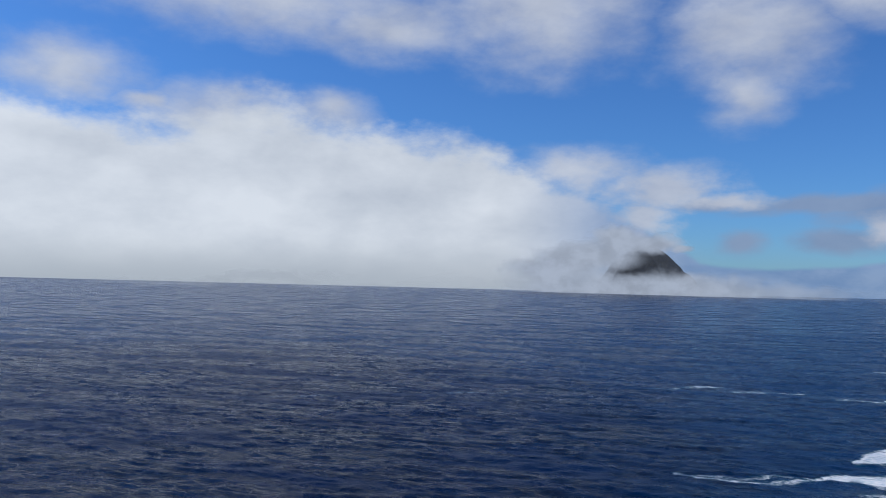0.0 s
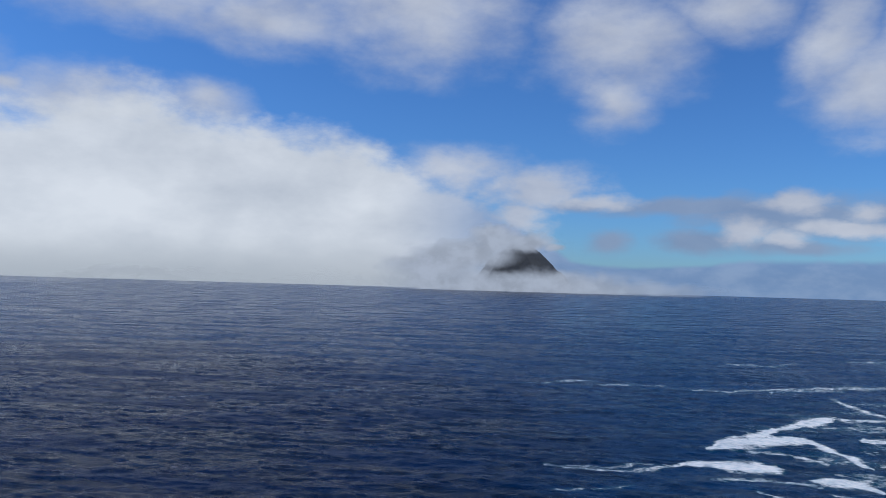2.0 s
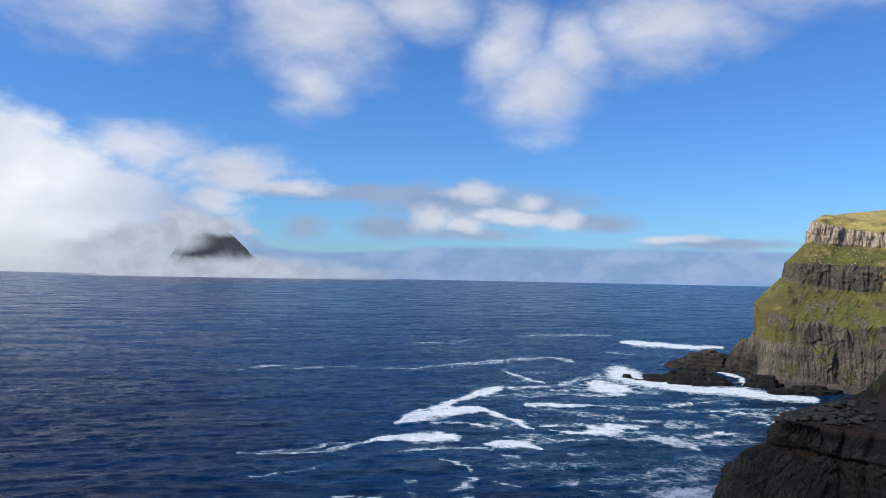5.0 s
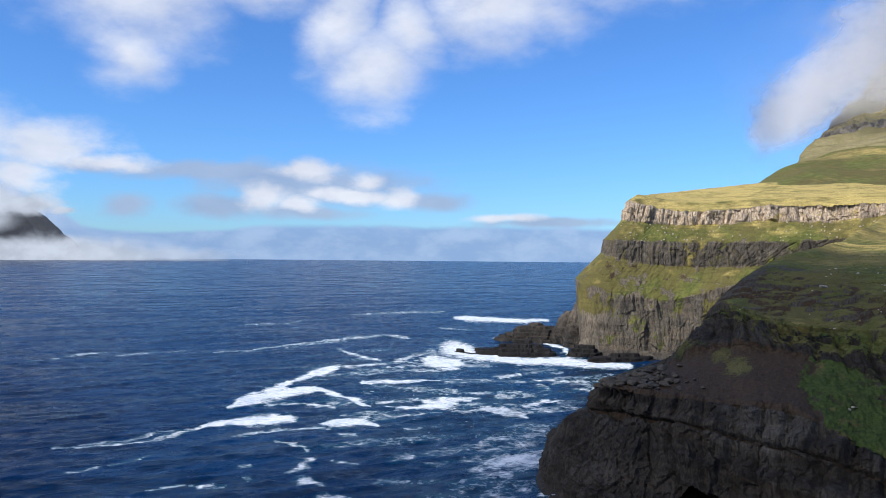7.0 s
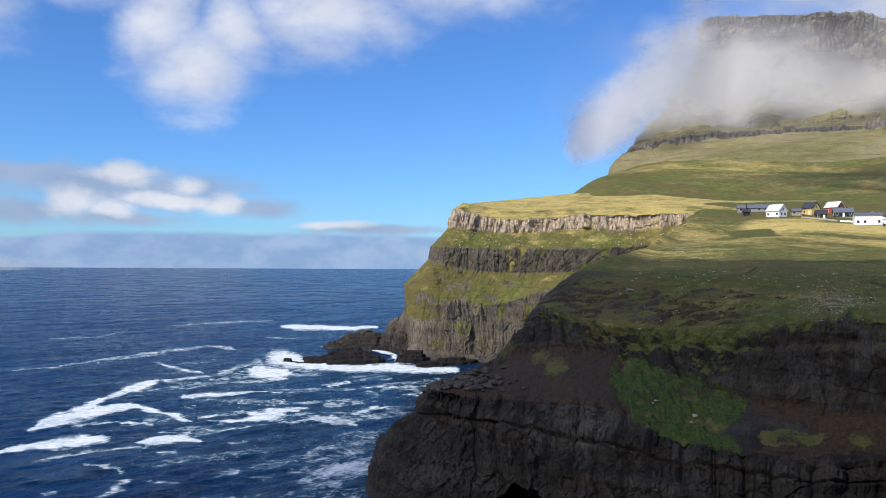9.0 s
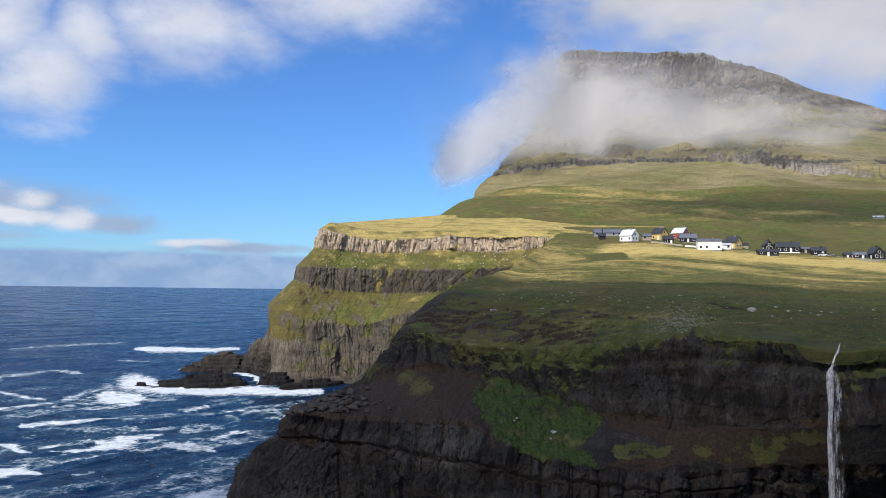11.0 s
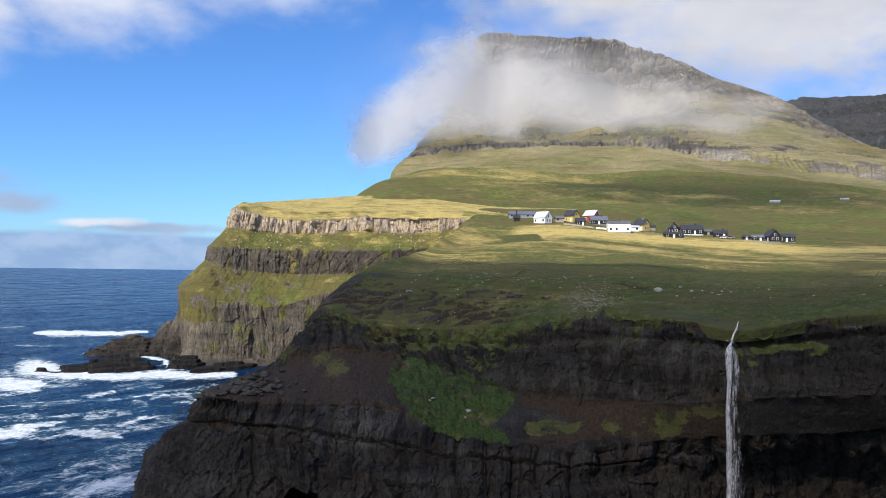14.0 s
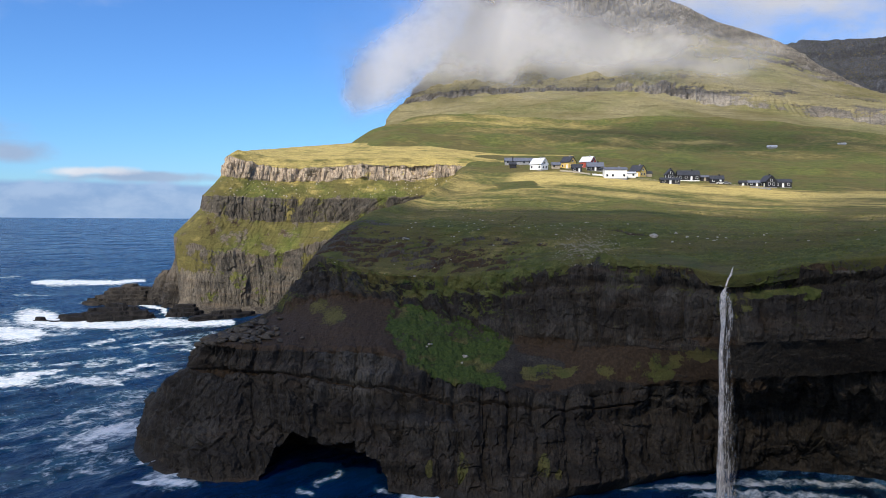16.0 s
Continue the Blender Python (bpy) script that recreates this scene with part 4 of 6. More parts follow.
turf = bandwise(band, (-0.3, 0.10, 0.68, 0.12, 0.85, -0.25, 0.9, 1.1, 1.1)) + 0.42 * soft + bandwise(band, (0.2, 0.75, 1.0, 0.8, 0.6, 0.55, 0.1, 0, 0)) * clump + 0.25 * (slope > 0.5) * (up > 1.25)
turf = turf + 0.85 * np.clip(1 - np.abs(up - 1.68) / 0.22, 0, 1) * np.clip(soft + 0.35, 0, 1) + 0.5 * np.clip(1 - np.abs(up - 3.4) / 0.2, 0, 1) * np.clip(soft + 0.2, 0, 1)
dry = bandwise(band, (0.2, -0.15, 0.0, 0.1, 0.22, 0.4, 0.7, 0.85, 0.6)) + 0.25 * soft + 0.2 * clump
pale = bandwise(band, (0.05, 0.03, 0.3, 0.05, 0.35, 0.85, 0.4, 0.0, 0.0)) * (1 + 0.5 * clump) + 0.22 * np.clip(soft, 0, 1) * (band < 3)[:, None]
earth = np.clip(0.9 * soft, 0, 1) * bandwise(band, (0.3, 0.3, 1.2, 0.3, 1.0, 0, 0, 0, 0))
ob = grid_mesh("headland", head_grid, HEAD, {"turf": turf, "pale": np.clip(pale, 0, 1), "dry": dry, "earth": earth}, smooth=False)
tagged(ob, "far grass-topped headland with three bands of basalt cliff", "headland", kind="structure")

# --- the mountain, and the fell behind it
grid, band = loft(MOUNTAIN, 620, (40, 34, 110, 80, 50, 12))
p = flatten(grid)
form = lambda v: v.reshape(grid.shape[:2])
up = band[:, None]
rugged = bandwise(band, (0.05, 0.10, 0.35, 0.8, 1.1, 0.2), 0.04)
mbear = np.degrees(np.arctan2(grid[..., 0], grid[..., 1]))
calmer = np.clip((93.0 - np.degrees(np.arctan2(grid[..., 0], grid[..., 1]))) / 5, 0.3, 1)
run = along(grid) + 12 * form(fbm(p, 60, 2, 0.5, 90))
columns = (jointed(run, grid[..., 2], 14, 95, 0.6) - 0.4) * 4 + (np.abs(form(fbm(p, 34, 4, 0.6, 96, (1, 1, 0.2)))) - 0.4) * 10 + (form(blocks_of(p, 26, 200, (1, 1, 0.8))) - 0.5) * 9 + (form(blocks_of(p, 11, 210, (1, 1, 0.8))) - 0.5) * 4
crag = (jointed(run, grid[..., 2], 9, 108, 0.9) - 0.4) * 5 + (form(blocks_of(p, 12, 215, (1, 1, 0.6))) - 0.5) * 6 + (jointed(run + 50, grid[..., 2], 30, 109, 0.8) - 0.4) * 6
bulk = form(fbm(p, 130, 3, 0.5, 91)) * 12
ledge = np.tanh(2.5 * form(fbm(p, 20, 3, 0.6, 93, (0.04, 0.04, 1.0)))) * 2.2
gully = ((1 - np.abs(form(fbm(p, 85, 4, 0.55, 104, (1, 1, 0.3))))) ** 2 - 0.4) * 20
fade = np.clip(band / 0.5, 0, 1)[:, None] * np.clip((5.15 - band) * 3, 0.12, 1)[:, None]
thick = 0.22 + 0.28 * np.clip((mbear - 83) / 8, 0, 1) + 0.10 * form(fbm(p, 45, 3, 0.5, 94))
crag_mid = 1.74 - 0.18 * np.clip((mbear - 85) / 8, 0, 1) + 0.10 * form(fbm(p, 80, 2, 0.5, 98)) + 0.10 * form(fbm(p, 16, 3, 0.6, 107, (1, 1, 0.3)))
bluff = np.clip((thick - np.abs(up - crag_mid)) * 7, 0, 1) + bandwise(band, (0.0, 0.0, 0.1, 0.6, 1.5, 0.1), 0.04)
tier = (grid[..., 2] + 14 * form(fbm(p, 220, 3, 0.5, 101)) + 4 * form(fbm(p, 30, 3, 0.5, 102))) / 38.0
tread = tier - np.floor(tier)
vigour = np.clip(0.5 + 0.9 * form(fbm(p, 160, 3, 0.5, 103)) + 0.5 * np.clip((mbear - 80) / 5, 0, 1), 0.05, 1.4) * bandwise(band, (0.10, 0.1, 0.45, 1.0, 0.6, 0.1))
steps = np.where(tread < 0.36, 10.0, 10.0 * (1 - (tread - 0.36) / 0.64)) * vigour
mount_grid = shaped(grid, (steps + bulk * bandwise(band, (0.3, 0.1, 0.25, 0.8, 0.8, 0.4)) + columns * rugged + crag * bluff + ledge * (0.25 + rugged) + gully * bandwise(band, (0.15, 0.06, 0.25, 0.8, 0.85, 0.3))) * fade * calmer)
slope = normals(mount_grid)[..., 2]
strata = form(fbm(p, 20, 3, 0.6, 93, (0.04, 0.04, 1.0)))
turf = bandwise(band, (1.05, 0.95, 0.78, 0.34, -0.2, 0.2), 0.04) + 0.40 * (slope - 0.5) + 0.30 * strata + 0.22 * form(fbm(p, 70, 3, 0.6, 106)) - 0.75 * (tread < 0.38) * np.clip(vigour * 1.3, 0, 1)
turf = turf - 1.5 * np.clip((thick - np.abs(up - crag_mid)) * 9, 0, 1) * np.clip(0.85 + 0.9 * form(fbm(p, 55, 4, 0.6, 97, (1, 1, 0.3))), 0.2, 1)
turf = turf - 0.55 * np.clip(1 - np.abs(up - 1.15) / 0.25, 0, 1) * np.clip((73 - mbear) / 4, 0, 1)
# dry rises around band 2, lightening the grass that the cap cloud shades
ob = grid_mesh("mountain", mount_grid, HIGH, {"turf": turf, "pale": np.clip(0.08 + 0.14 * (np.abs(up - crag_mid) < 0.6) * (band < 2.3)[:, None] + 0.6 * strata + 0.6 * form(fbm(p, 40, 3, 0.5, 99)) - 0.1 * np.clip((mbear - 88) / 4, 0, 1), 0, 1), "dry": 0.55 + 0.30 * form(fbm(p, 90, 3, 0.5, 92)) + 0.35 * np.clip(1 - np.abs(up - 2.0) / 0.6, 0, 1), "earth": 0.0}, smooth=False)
tagged(ob, "stepped basalt mountain with grassy slopes and a flat summit", "mountain", kind="structure")

grid, band = loft(FELL, 160, (30, 30, 10))
p = flatten(grid)
form = lambda v: v.reshape(grid.shape[:2])
fell_grid = shaped(grid, form(np.abs(fbm(p, 50, 4, 0.6, 111, (1, 1, 0.25)))) * 22 * np.clip((2.2 - band) * 2, 0.15, 1)[:, None])
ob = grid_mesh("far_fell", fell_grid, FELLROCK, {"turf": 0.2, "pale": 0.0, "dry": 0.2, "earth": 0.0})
tagged(ob, "rocky fell behind the mountain, haze and cloud shade in its colour", "mountain", kind="structure")

# --- the brink on which the camera stands
turn = np.radians(np.linspace(-180, 180, 721))
radii = np.array((0.0, 0.8, 1.6, 2.4, 3.0, 3.6, 5.0, 8.0, 12.0, 18.0))
drop = np.array((0.0, 0.0, -0.1, -0.35, -1.0, -2.6, -9.0, -26.0, -42.0, -56.0))
stretch = 1.0 + 1.85 * np.clip((np.degrees(turn) - 99.6) / 1.6, 0, 1) + 1.2 * np.clip((np.degrees(turn) - 101) / 8, 0, 1)   # a spur of turf runs out on one side
behind = np.clip((np.abs(np.degrees(turn) + 20) - 130) / 30, 0, 1)
R = radii[:, None] * (stretch + 30 * behind)[None, :]
grid = np.stack((R * np.sin(turn), R * np.cos(turn), EYE - 1.62 + drop[:, None] * np.ones_like(turn)[None, :]), axis=-1)
grid[..., 2] += fbm(flatten(grid), 1.5, 3, 0.5, 121).reshape(grid.shape[:2]) * 0.12 * np.clip(radii, 0, 1)[:, None]
ob = grid_mesh("brink", grid, CLIFF, {"turf": (1.0 - 0.6 * np.clip((radii - 3) / 2, 0, 1))[:, None], "pale": 0.2, "dry": 0.1, "earth": 0.0}, flip=True)
tagged(ob, "grassy cliff brink at the viewpoint", "ground", kind="structure")

# --- the sea: one sheet to the horizon
# surf: strength, then bearing, distance and half depth along each line of foam
FAINT_LINES = [
    (0.85, (26.6, 423, 3.7), (28.8, 426, 4.5), (31.5, 446, 8.3), (34.2, 467, 11.3), (37.0, 488, 14.9), (39.0, 500, 15.6), (40.7, 486, 7.4)),
    (0.8, (31.9, 437, 4.0), (34.6, 461, 6.6), (36.2, 470, 6.9)),
    (0.85, (17.4, 432, 5.8), (19.2, 435, 9.8)),
    (0.85, (20.5, 422, 5.5), (22.7, 429, 7.6), (24.4, 433, 3.9)),
    (0.8, (36.2, 665, 9.2), (38.6, 681, 14.4), (43.5, 701, 15.3)),
    (0.8, (17.5, 204, 1.7), (19.2, 206, 2.6)),
    (0.75, (19.9, 207, 1.3), (21.4, 210, 1.8), (22.9, 215, 1.4)),
    (0.8, (29.0, 584, 7.1), (32.2, 587, 10.7), (33.4, 624, 8.1)),
]
BREAKING_CREST = [
    (1.4, (29.4, 300, 3.7), (31.5, 312, 12.1), (32.7, 328, 8.9), (33.8, 341, 14.5), (35.0, 356, 21.1), (35.7, 365, 5.5)),
    (1.5, (28.1, 275, 4.7), (29.6, 288, 17.2), (31.5, 297, 20.1), (33.1, 304, 15.3), (34.2, 304, 9.6), (35.8, 289, 5.2), (36.8, 281, 8.2), (37.9, 272, 3.1)),
    (1.1, (35.4, 428, 5.7), (36.6, 408, 10.4), (37.8, 392, 9.6), (38.6, 385, 3.1)),
    (1.1, (36.2, 364, 4.1), (37.8, 370, 8.5), (38.8, 377, 4.4)),
    (1.1, (30.4, 275, 4.7), (32.7, 279, 4.9), (35.0, 270, 3.0)),
]
ROLLERS = [
    (1.5, (26.1, 247, 2.5), (27.7, 249, 5.1), (29.2, 252, 11.9), (30.8, 254, 16.1), (31.9, 254, 10.8), (32.2, 256, 2.7)),
    (0.95, (17.5, 229, 1.1), (20.7, 230, 2.2), (24.1, 235, 2.9), (26.1, 245, 3.8)),
    (1.6, (34.9, 244, 4.9), (36.3, 246, 11.3), (37.5, 247, 11.4), (38.3, 243, 4.9)),
    (0.95, (27.9, 231, 2.2), (29.2, 235, 3.4), (31.5, 237, 2.3), (34.3, 238, 2.3), (35.5, 239, 1.2)),
    (1.25, (37.6, 316, 4.2), (39.1, 321, 15.0), (40.3, 321, 6.4), (43.2, 323, 3.2)),
]
BROKEN_WATER = [
    (1.35, (39.1, 271, 4.6), (41.1, 267, 5.9), (42.8, 273, 12.4), (44.0, 278, 14.5), (44.6, 286, 8.5), (45.3, 282, 3.3)),
    (1.05, (42.8, 284, 5.0), (44.4, 289, 5.2), (46.1, 286, 2.5)),
    (1.1, (32.0, 191, 2.3), (33.1, 196, 4.0), (34.3, 200, 2.5), (34.7, 202, 0.8)),
    (1.0, (22.4, 184, 1.4), (24.5, 186, 1.4), (25.8, 184, 2.8), (27.4, 184, 2.1)),
    (1.05, (32.9, 184, 4.9), (34.3, 180, 2.7)),
    (1.05, (33.9, 172, 2.5), (35.9, 172, 3.1)),
    (1.2, (46.1, 266, 4.4), (47.8, 261, 7.1), (49.4, 255, 4.0)),
    (1.05, (49.4, 274, 3.1), (51.1, 282, 6.6), (52.1, 285, 1.7)),
]
SCRAPS = [
    (0.95, (31.0, 223, 2.1), (32.3, 217, 2.9), (33.5, 212, 1.9)),
    (0.95, (35.5, 230, 3.3), (36.7, 230, 3.3)),
    (0.9, (40.5, 236, 3.5), (41.6, 237, 3.5)),
    (0.85, (35.5, 199, 3.3), (36.7, 197, 2.4)),
    (0.9, (28.5, 200, 2.5), (29.3, 199, 1.6)),
    (0.9, (28.7, 189, 2.2), (29.1, 188, 2.2)),
    (0.8, (46.7, 336, 4.7), (48.6, 342, 4.8)),
    (0.75, (50.2, 316, 12.4), (51.1, 310, 8.0)),
    (0.85, (53.5, 312, 8.1), (54.4, 306, 5.8)),
    (0.75, (39.9, 202, 6.8), (41.2, 205, 5.2)),
    (0.75, (39.1, 180, 4.0), (41.2, 182, 3.4)),
    (0.8, (39.5, 381, 12.0), (42.7, 424, 18.6)),
    (0.75, (43.1, 552, 12.7), (45.2, 537, 12.0)),
]
FAR_BREAKER = [
    (1.6, (44.0, 640, 16.0), (44.9, 634, 58.0), (46.4, 626, 44.0), (49.2, 618, 36.0), (50.9, 634, 22.0)),
    (1, (47, 488, 6.5), (47.9, 504, 13.9)),
    (1.5, (50.8, 466, 14.9), (52, 448, 16.0), (52.4, 416, 11.8), (52.4, 387, 8.2)),
    (1.3, (48.2, 474, 9.3), (50.6, 481, 12.7)),
]
REEF_SURF = [
    (1.5, (44.1, 433, 74.7), (46.1, 405, 36.7), (48.9, 387, 26.1), (51.8, 390, 34.1), (54.0, 382, 29.0), (56.5, 381, 18.1)),
    (1.6, (42.2, 383, 32.9), (43.8, 374, 38.4), (44.7, 375, 17.5)),
    (1.2, (42.1, 278, 13.4), (43.4, 282, 13.9), (45.0, 284, 6.0)),
    (1.1, (46.0, 267, 5.3), (47.8, 265, 8.7), (49.2, 259, 5.0)),
    (0.95, (49.7, 275, 5.7), (51.2, 286, 6.1)),
    (1.0, (47.1, 331, 8.2), (48.8, 344, 11.8)),
    (0.9, (51.4, 325, 10.5), (53.6, 332, 8.2)),
]
CLIFF_SURF = [
    (1.15, (46.8, 199, 9.9), (48.4, 199, 16.8), (50.0, 205, 14.7)),
    (0.9, (46.0, 191, 7.3), (48.0, 190, 10.8)),
    (1.2, (50.4, 174, 5.3), (52.0, 172, 7.4), (53.2, 175, 4.6)),
    (1.25, (50.2, 161, 3.2), (52.4, 159, 6.3), (54.5, 155, 3.0)),
    (1.1, (51.1, 165, 5.4), (53.1, 164, 6.7)),
    (0.95, (63.8, 155, 3.6), (64.5, 159, 2.5)),
    (0.95, (62.9, 152, 2.3), (63.3, 154, 2.4)),
    (1.0, (61.8, 149, 2.2), (62.7, 147, 1.6)),
    (1.1, (67.6, 147, 2.2), (68.6, 146, 1.6)),
    (1.6, (69.7, 144, 3.6), (71.5, 143, 5.6), (73.0, 144, 3.6)),
    (0.7, (42.0, 182, 2.5), (43.3, 183, 2.5)),
]
INNER_POOL = [
    (1.0, (84.8, 150, 1.6), (87.1, 153, 2.6), (91.0, 158, 3.6), (94.7, 163, 4.2)),
    (1.05, (94.7, 163, 4.2), (98.2, 169, 4.0), (101.5, 173, 4.0)),
    (0.9, (90.5, 151, 3.5), (93.5, 154, 5.0), (97.0, 158, 5.0), (101.0, 162, 5.0)),
    (1.5, (91.6, 149, 2.0), (93.2, 149, 2.2)),
]
OPEN_SEA = [
    (0.85, (0.3, 367, 1.8), (3, 372, 4.2), (4.9, 375, 1.9)),
    (0.8, (15, 411, 2.3), (20.1, 440, 4.2)),
    (0.8, (21.9, 420, 2.4), (23.5, 432, 5.1), (25.2, 436, 2.6)),
    (0.95, (17, 230, 1.7), (20.7, 234, 1.5), (25.5, 244, 1.6), (28.8, 255, 2.7)),
    (0.8, (-18.6, 2634, 34.0), (-17.5, 2682, 34.0)),
    (0.5, (-14.1, 347, 3.3), (-6.5, 355, 3.4)),
]
SURF = FAINT_LINES + BREAKING_CREST + ROLLERS + BROKEN_WATER + SCRAPS + FAR_BREAKER + REEF_SURF + CLIFF_SURF + INNER_POOL + OPEN_SEA


bears = np.radians(np.concatenate((np.linspace(-180, -36, 24)[:-1], np.linspace(-36, 36, 300)[:-1], np.linspace(36, 104, 460)[:-1], np.linspace(104, 180, 16))))
ranges = np.concatenate((np.linspace(10, 120, 8)[:-1], 120 * (1000 / 120) ** np.linspace(0, 1, 420)[:-1], 1000 * 6 ** np.linspace(0, 1, 150)[:-1], 6000 * 5 ** np.linspace(0, 1, 20)))
B, D = np.meshgrid(bears, ranges)
grid = np.stack((D * np.sin(B), D * np.cos(B), np.zeros_like(B)), axis=-1)
p = flatten(grid)
calm = np.clip(1.2 - D / 4500, 0, 1)
c, k = math.cos(radians(18)), math.sin(radians(18))
wind = np.stack((p[:, 0] * c - p[:, 1] * k, p[:, 0] * k + p[:, 1] * c, p[:, 2]), axis=-1)   # crests run along its x
swell = fbm(wind, 26, 2, 0.5, 131, (0.35, 1.0, 1)) * 0.42
chop = (1 - np.abs(fbm(wind, 5.5, 3, 0.6, 137, (0.38, 1.0, 1)))) ** 2 * 0.50
ripple = fbm(wind, 2.2, 2, 0.6, 139, (0.5, 1.0, 1)) * 0.10
grid[..., 2] = (swell + chop + ripple).reshape(B.shape) * calm - 0.3
deg = np.degrees(B)
patch = np.clip(1.15 - ((deg - 45) / 15) ** 2 - ((D - 300) / 175) ** 2, 0, 1)
tatter = fbm(wind, 9, 4, 0.6, 149, (0.42, 1.0, 1)).reshape(B.shape)
foam = 0.22 * patch + np.clip(tatter * 1.4 - 0.27, 0, 0.5) * patch ** 0.5
drift = fbm(p, 14, 3, 0.6, 141).reshape(B.shape) * 1.6
drift2 = fbm(p, 8, 3, 0.6, 143).reshape(B.shape) * 3.4
for strong, *line in SURF:
    for (b0, d0, w0), (b1, d1, w1) in zip(line, line[1:]):
        # across and along the line of sight from the cliff top, foam being wider along the wind
        bm, dm = radians((b0 + b1) / 2), (d0 + d1) / 2
        flat = 85.0 / dm
        va, vd = radians(b1 - b0) * dm / flat, d1 - d0
        ga, gd = (B - radians(b0)) * D / flat + drift / flat, D - d0 + drift2 * min(1.0, dm / 400)
        f = np.clip((ga * va + gd * vd) / (va * va + vd * vd), 0, 1)
        off = np.hypot(ga - f * va, gd - f * vd) / (0.44 * (w0 + f * (w1 - w0)) + 0.3)
        foam = np.maximum(foam, strong * np.clip(1.25 - 0.64 * off, 0, 1))
ob = grid_mesh("water", grid, SEA, {"foam": foam}, flip=True)
tagged(ob, "deep blue choppy ocean with white surf streaks", "sea", kind="structure")

# ---------------------------------------------------------------- things


def mesh_object(name, bm, mat, parent=None, label="", smooth=False):
    me = bpy.data.meshes.new(name)
    bm.normal_update()
    bm.to_mesh(me)
    bm.free()
    me.materials.append(mat)
    if smooth:
        for f in me.polygons:
            f.use_smooth = True
    ob = new(name, me)
    if parent is not None:
        ob.parent = parent
    if label:
        ob["label"] = label
    return ob


def part(name, bm, mat, parent, label=""):
    return mesh_object(name, bm, mat, parent, label)


LAND = np.vstack((flatten(meadow_grid), flatten(upland_grid)))


def ground(x, y, pts=LAND):
    """Height of the land at a place."""
    d = (pts[:, 0] - x) ** 2 + (pts[:, 1] - y) ** 2
    near = np.argsort(d)[:3] if len(d) < 50 else np.argpartition(d, 3)[:3]
    wgt = 1 / (d[near] + 0.01)
    return float((pts[near, 2] * wgt).sum() / wgt.sum())


def sighted(b, rise, lo=300.0, hi=760.0):
    """The place on the land, along a bearing, that stands this much over the eye for each metre of distance."""
    best = None
    for d in np.arange(lo, hi, 5.0):
        q = spot(b, d, 0)
        z = ground(q[0], q[1])
        miss = abs(z - EYE - rise * d)
        if best is None or miss < best[0]:
            best = (miss, Vector((q[0], q[1], z)))
    return best[1]


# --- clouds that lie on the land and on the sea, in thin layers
def mist_material(name, puffs, grain, veil, tint, self_lit, foot=0.55):
    """puffs: bearing, distance, height, half depth, half width, half height, thickness; the far fog's brightness is
    emitted
    """
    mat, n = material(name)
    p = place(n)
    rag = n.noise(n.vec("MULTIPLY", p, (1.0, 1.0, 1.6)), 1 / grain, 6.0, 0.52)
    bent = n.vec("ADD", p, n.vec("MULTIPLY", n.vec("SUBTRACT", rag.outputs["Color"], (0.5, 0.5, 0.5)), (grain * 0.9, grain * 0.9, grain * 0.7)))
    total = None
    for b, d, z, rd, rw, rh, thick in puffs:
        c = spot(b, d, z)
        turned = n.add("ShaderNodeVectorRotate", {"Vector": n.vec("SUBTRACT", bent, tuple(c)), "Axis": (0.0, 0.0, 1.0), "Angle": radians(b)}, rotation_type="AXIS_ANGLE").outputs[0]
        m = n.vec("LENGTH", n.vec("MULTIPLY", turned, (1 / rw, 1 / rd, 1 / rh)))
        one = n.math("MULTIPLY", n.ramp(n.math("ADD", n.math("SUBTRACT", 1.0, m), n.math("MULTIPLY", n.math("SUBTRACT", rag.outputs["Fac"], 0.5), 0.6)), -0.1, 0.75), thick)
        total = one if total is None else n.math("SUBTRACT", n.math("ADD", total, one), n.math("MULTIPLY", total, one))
    if self_lit:
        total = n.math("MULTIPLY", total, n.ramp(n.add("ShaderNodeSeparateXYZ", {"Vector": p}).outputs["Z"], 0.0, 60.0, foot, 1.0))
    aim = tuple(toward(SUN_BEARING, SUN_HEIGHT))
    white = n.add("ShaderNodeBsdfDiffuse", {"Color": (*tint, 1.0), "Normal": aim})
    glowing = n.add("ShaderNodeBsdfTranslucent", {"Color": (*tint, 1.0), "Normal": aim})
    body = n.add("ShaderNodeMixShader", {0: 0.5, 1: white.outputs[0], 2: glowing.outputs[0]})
    if self_lit:
        # far fog glows by emission in place of sunlight and skylight
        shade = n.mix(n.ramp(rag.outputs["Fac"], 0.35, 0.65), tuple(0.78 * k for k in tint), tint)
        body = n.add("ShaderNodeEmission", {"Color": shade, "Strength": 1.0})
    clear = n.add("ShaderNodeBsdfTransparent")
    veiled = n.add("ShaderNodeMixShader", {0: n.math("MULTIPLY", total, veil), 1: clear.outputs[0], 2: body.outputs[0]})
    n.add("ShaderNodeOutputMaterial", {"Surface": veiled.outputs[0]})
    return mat


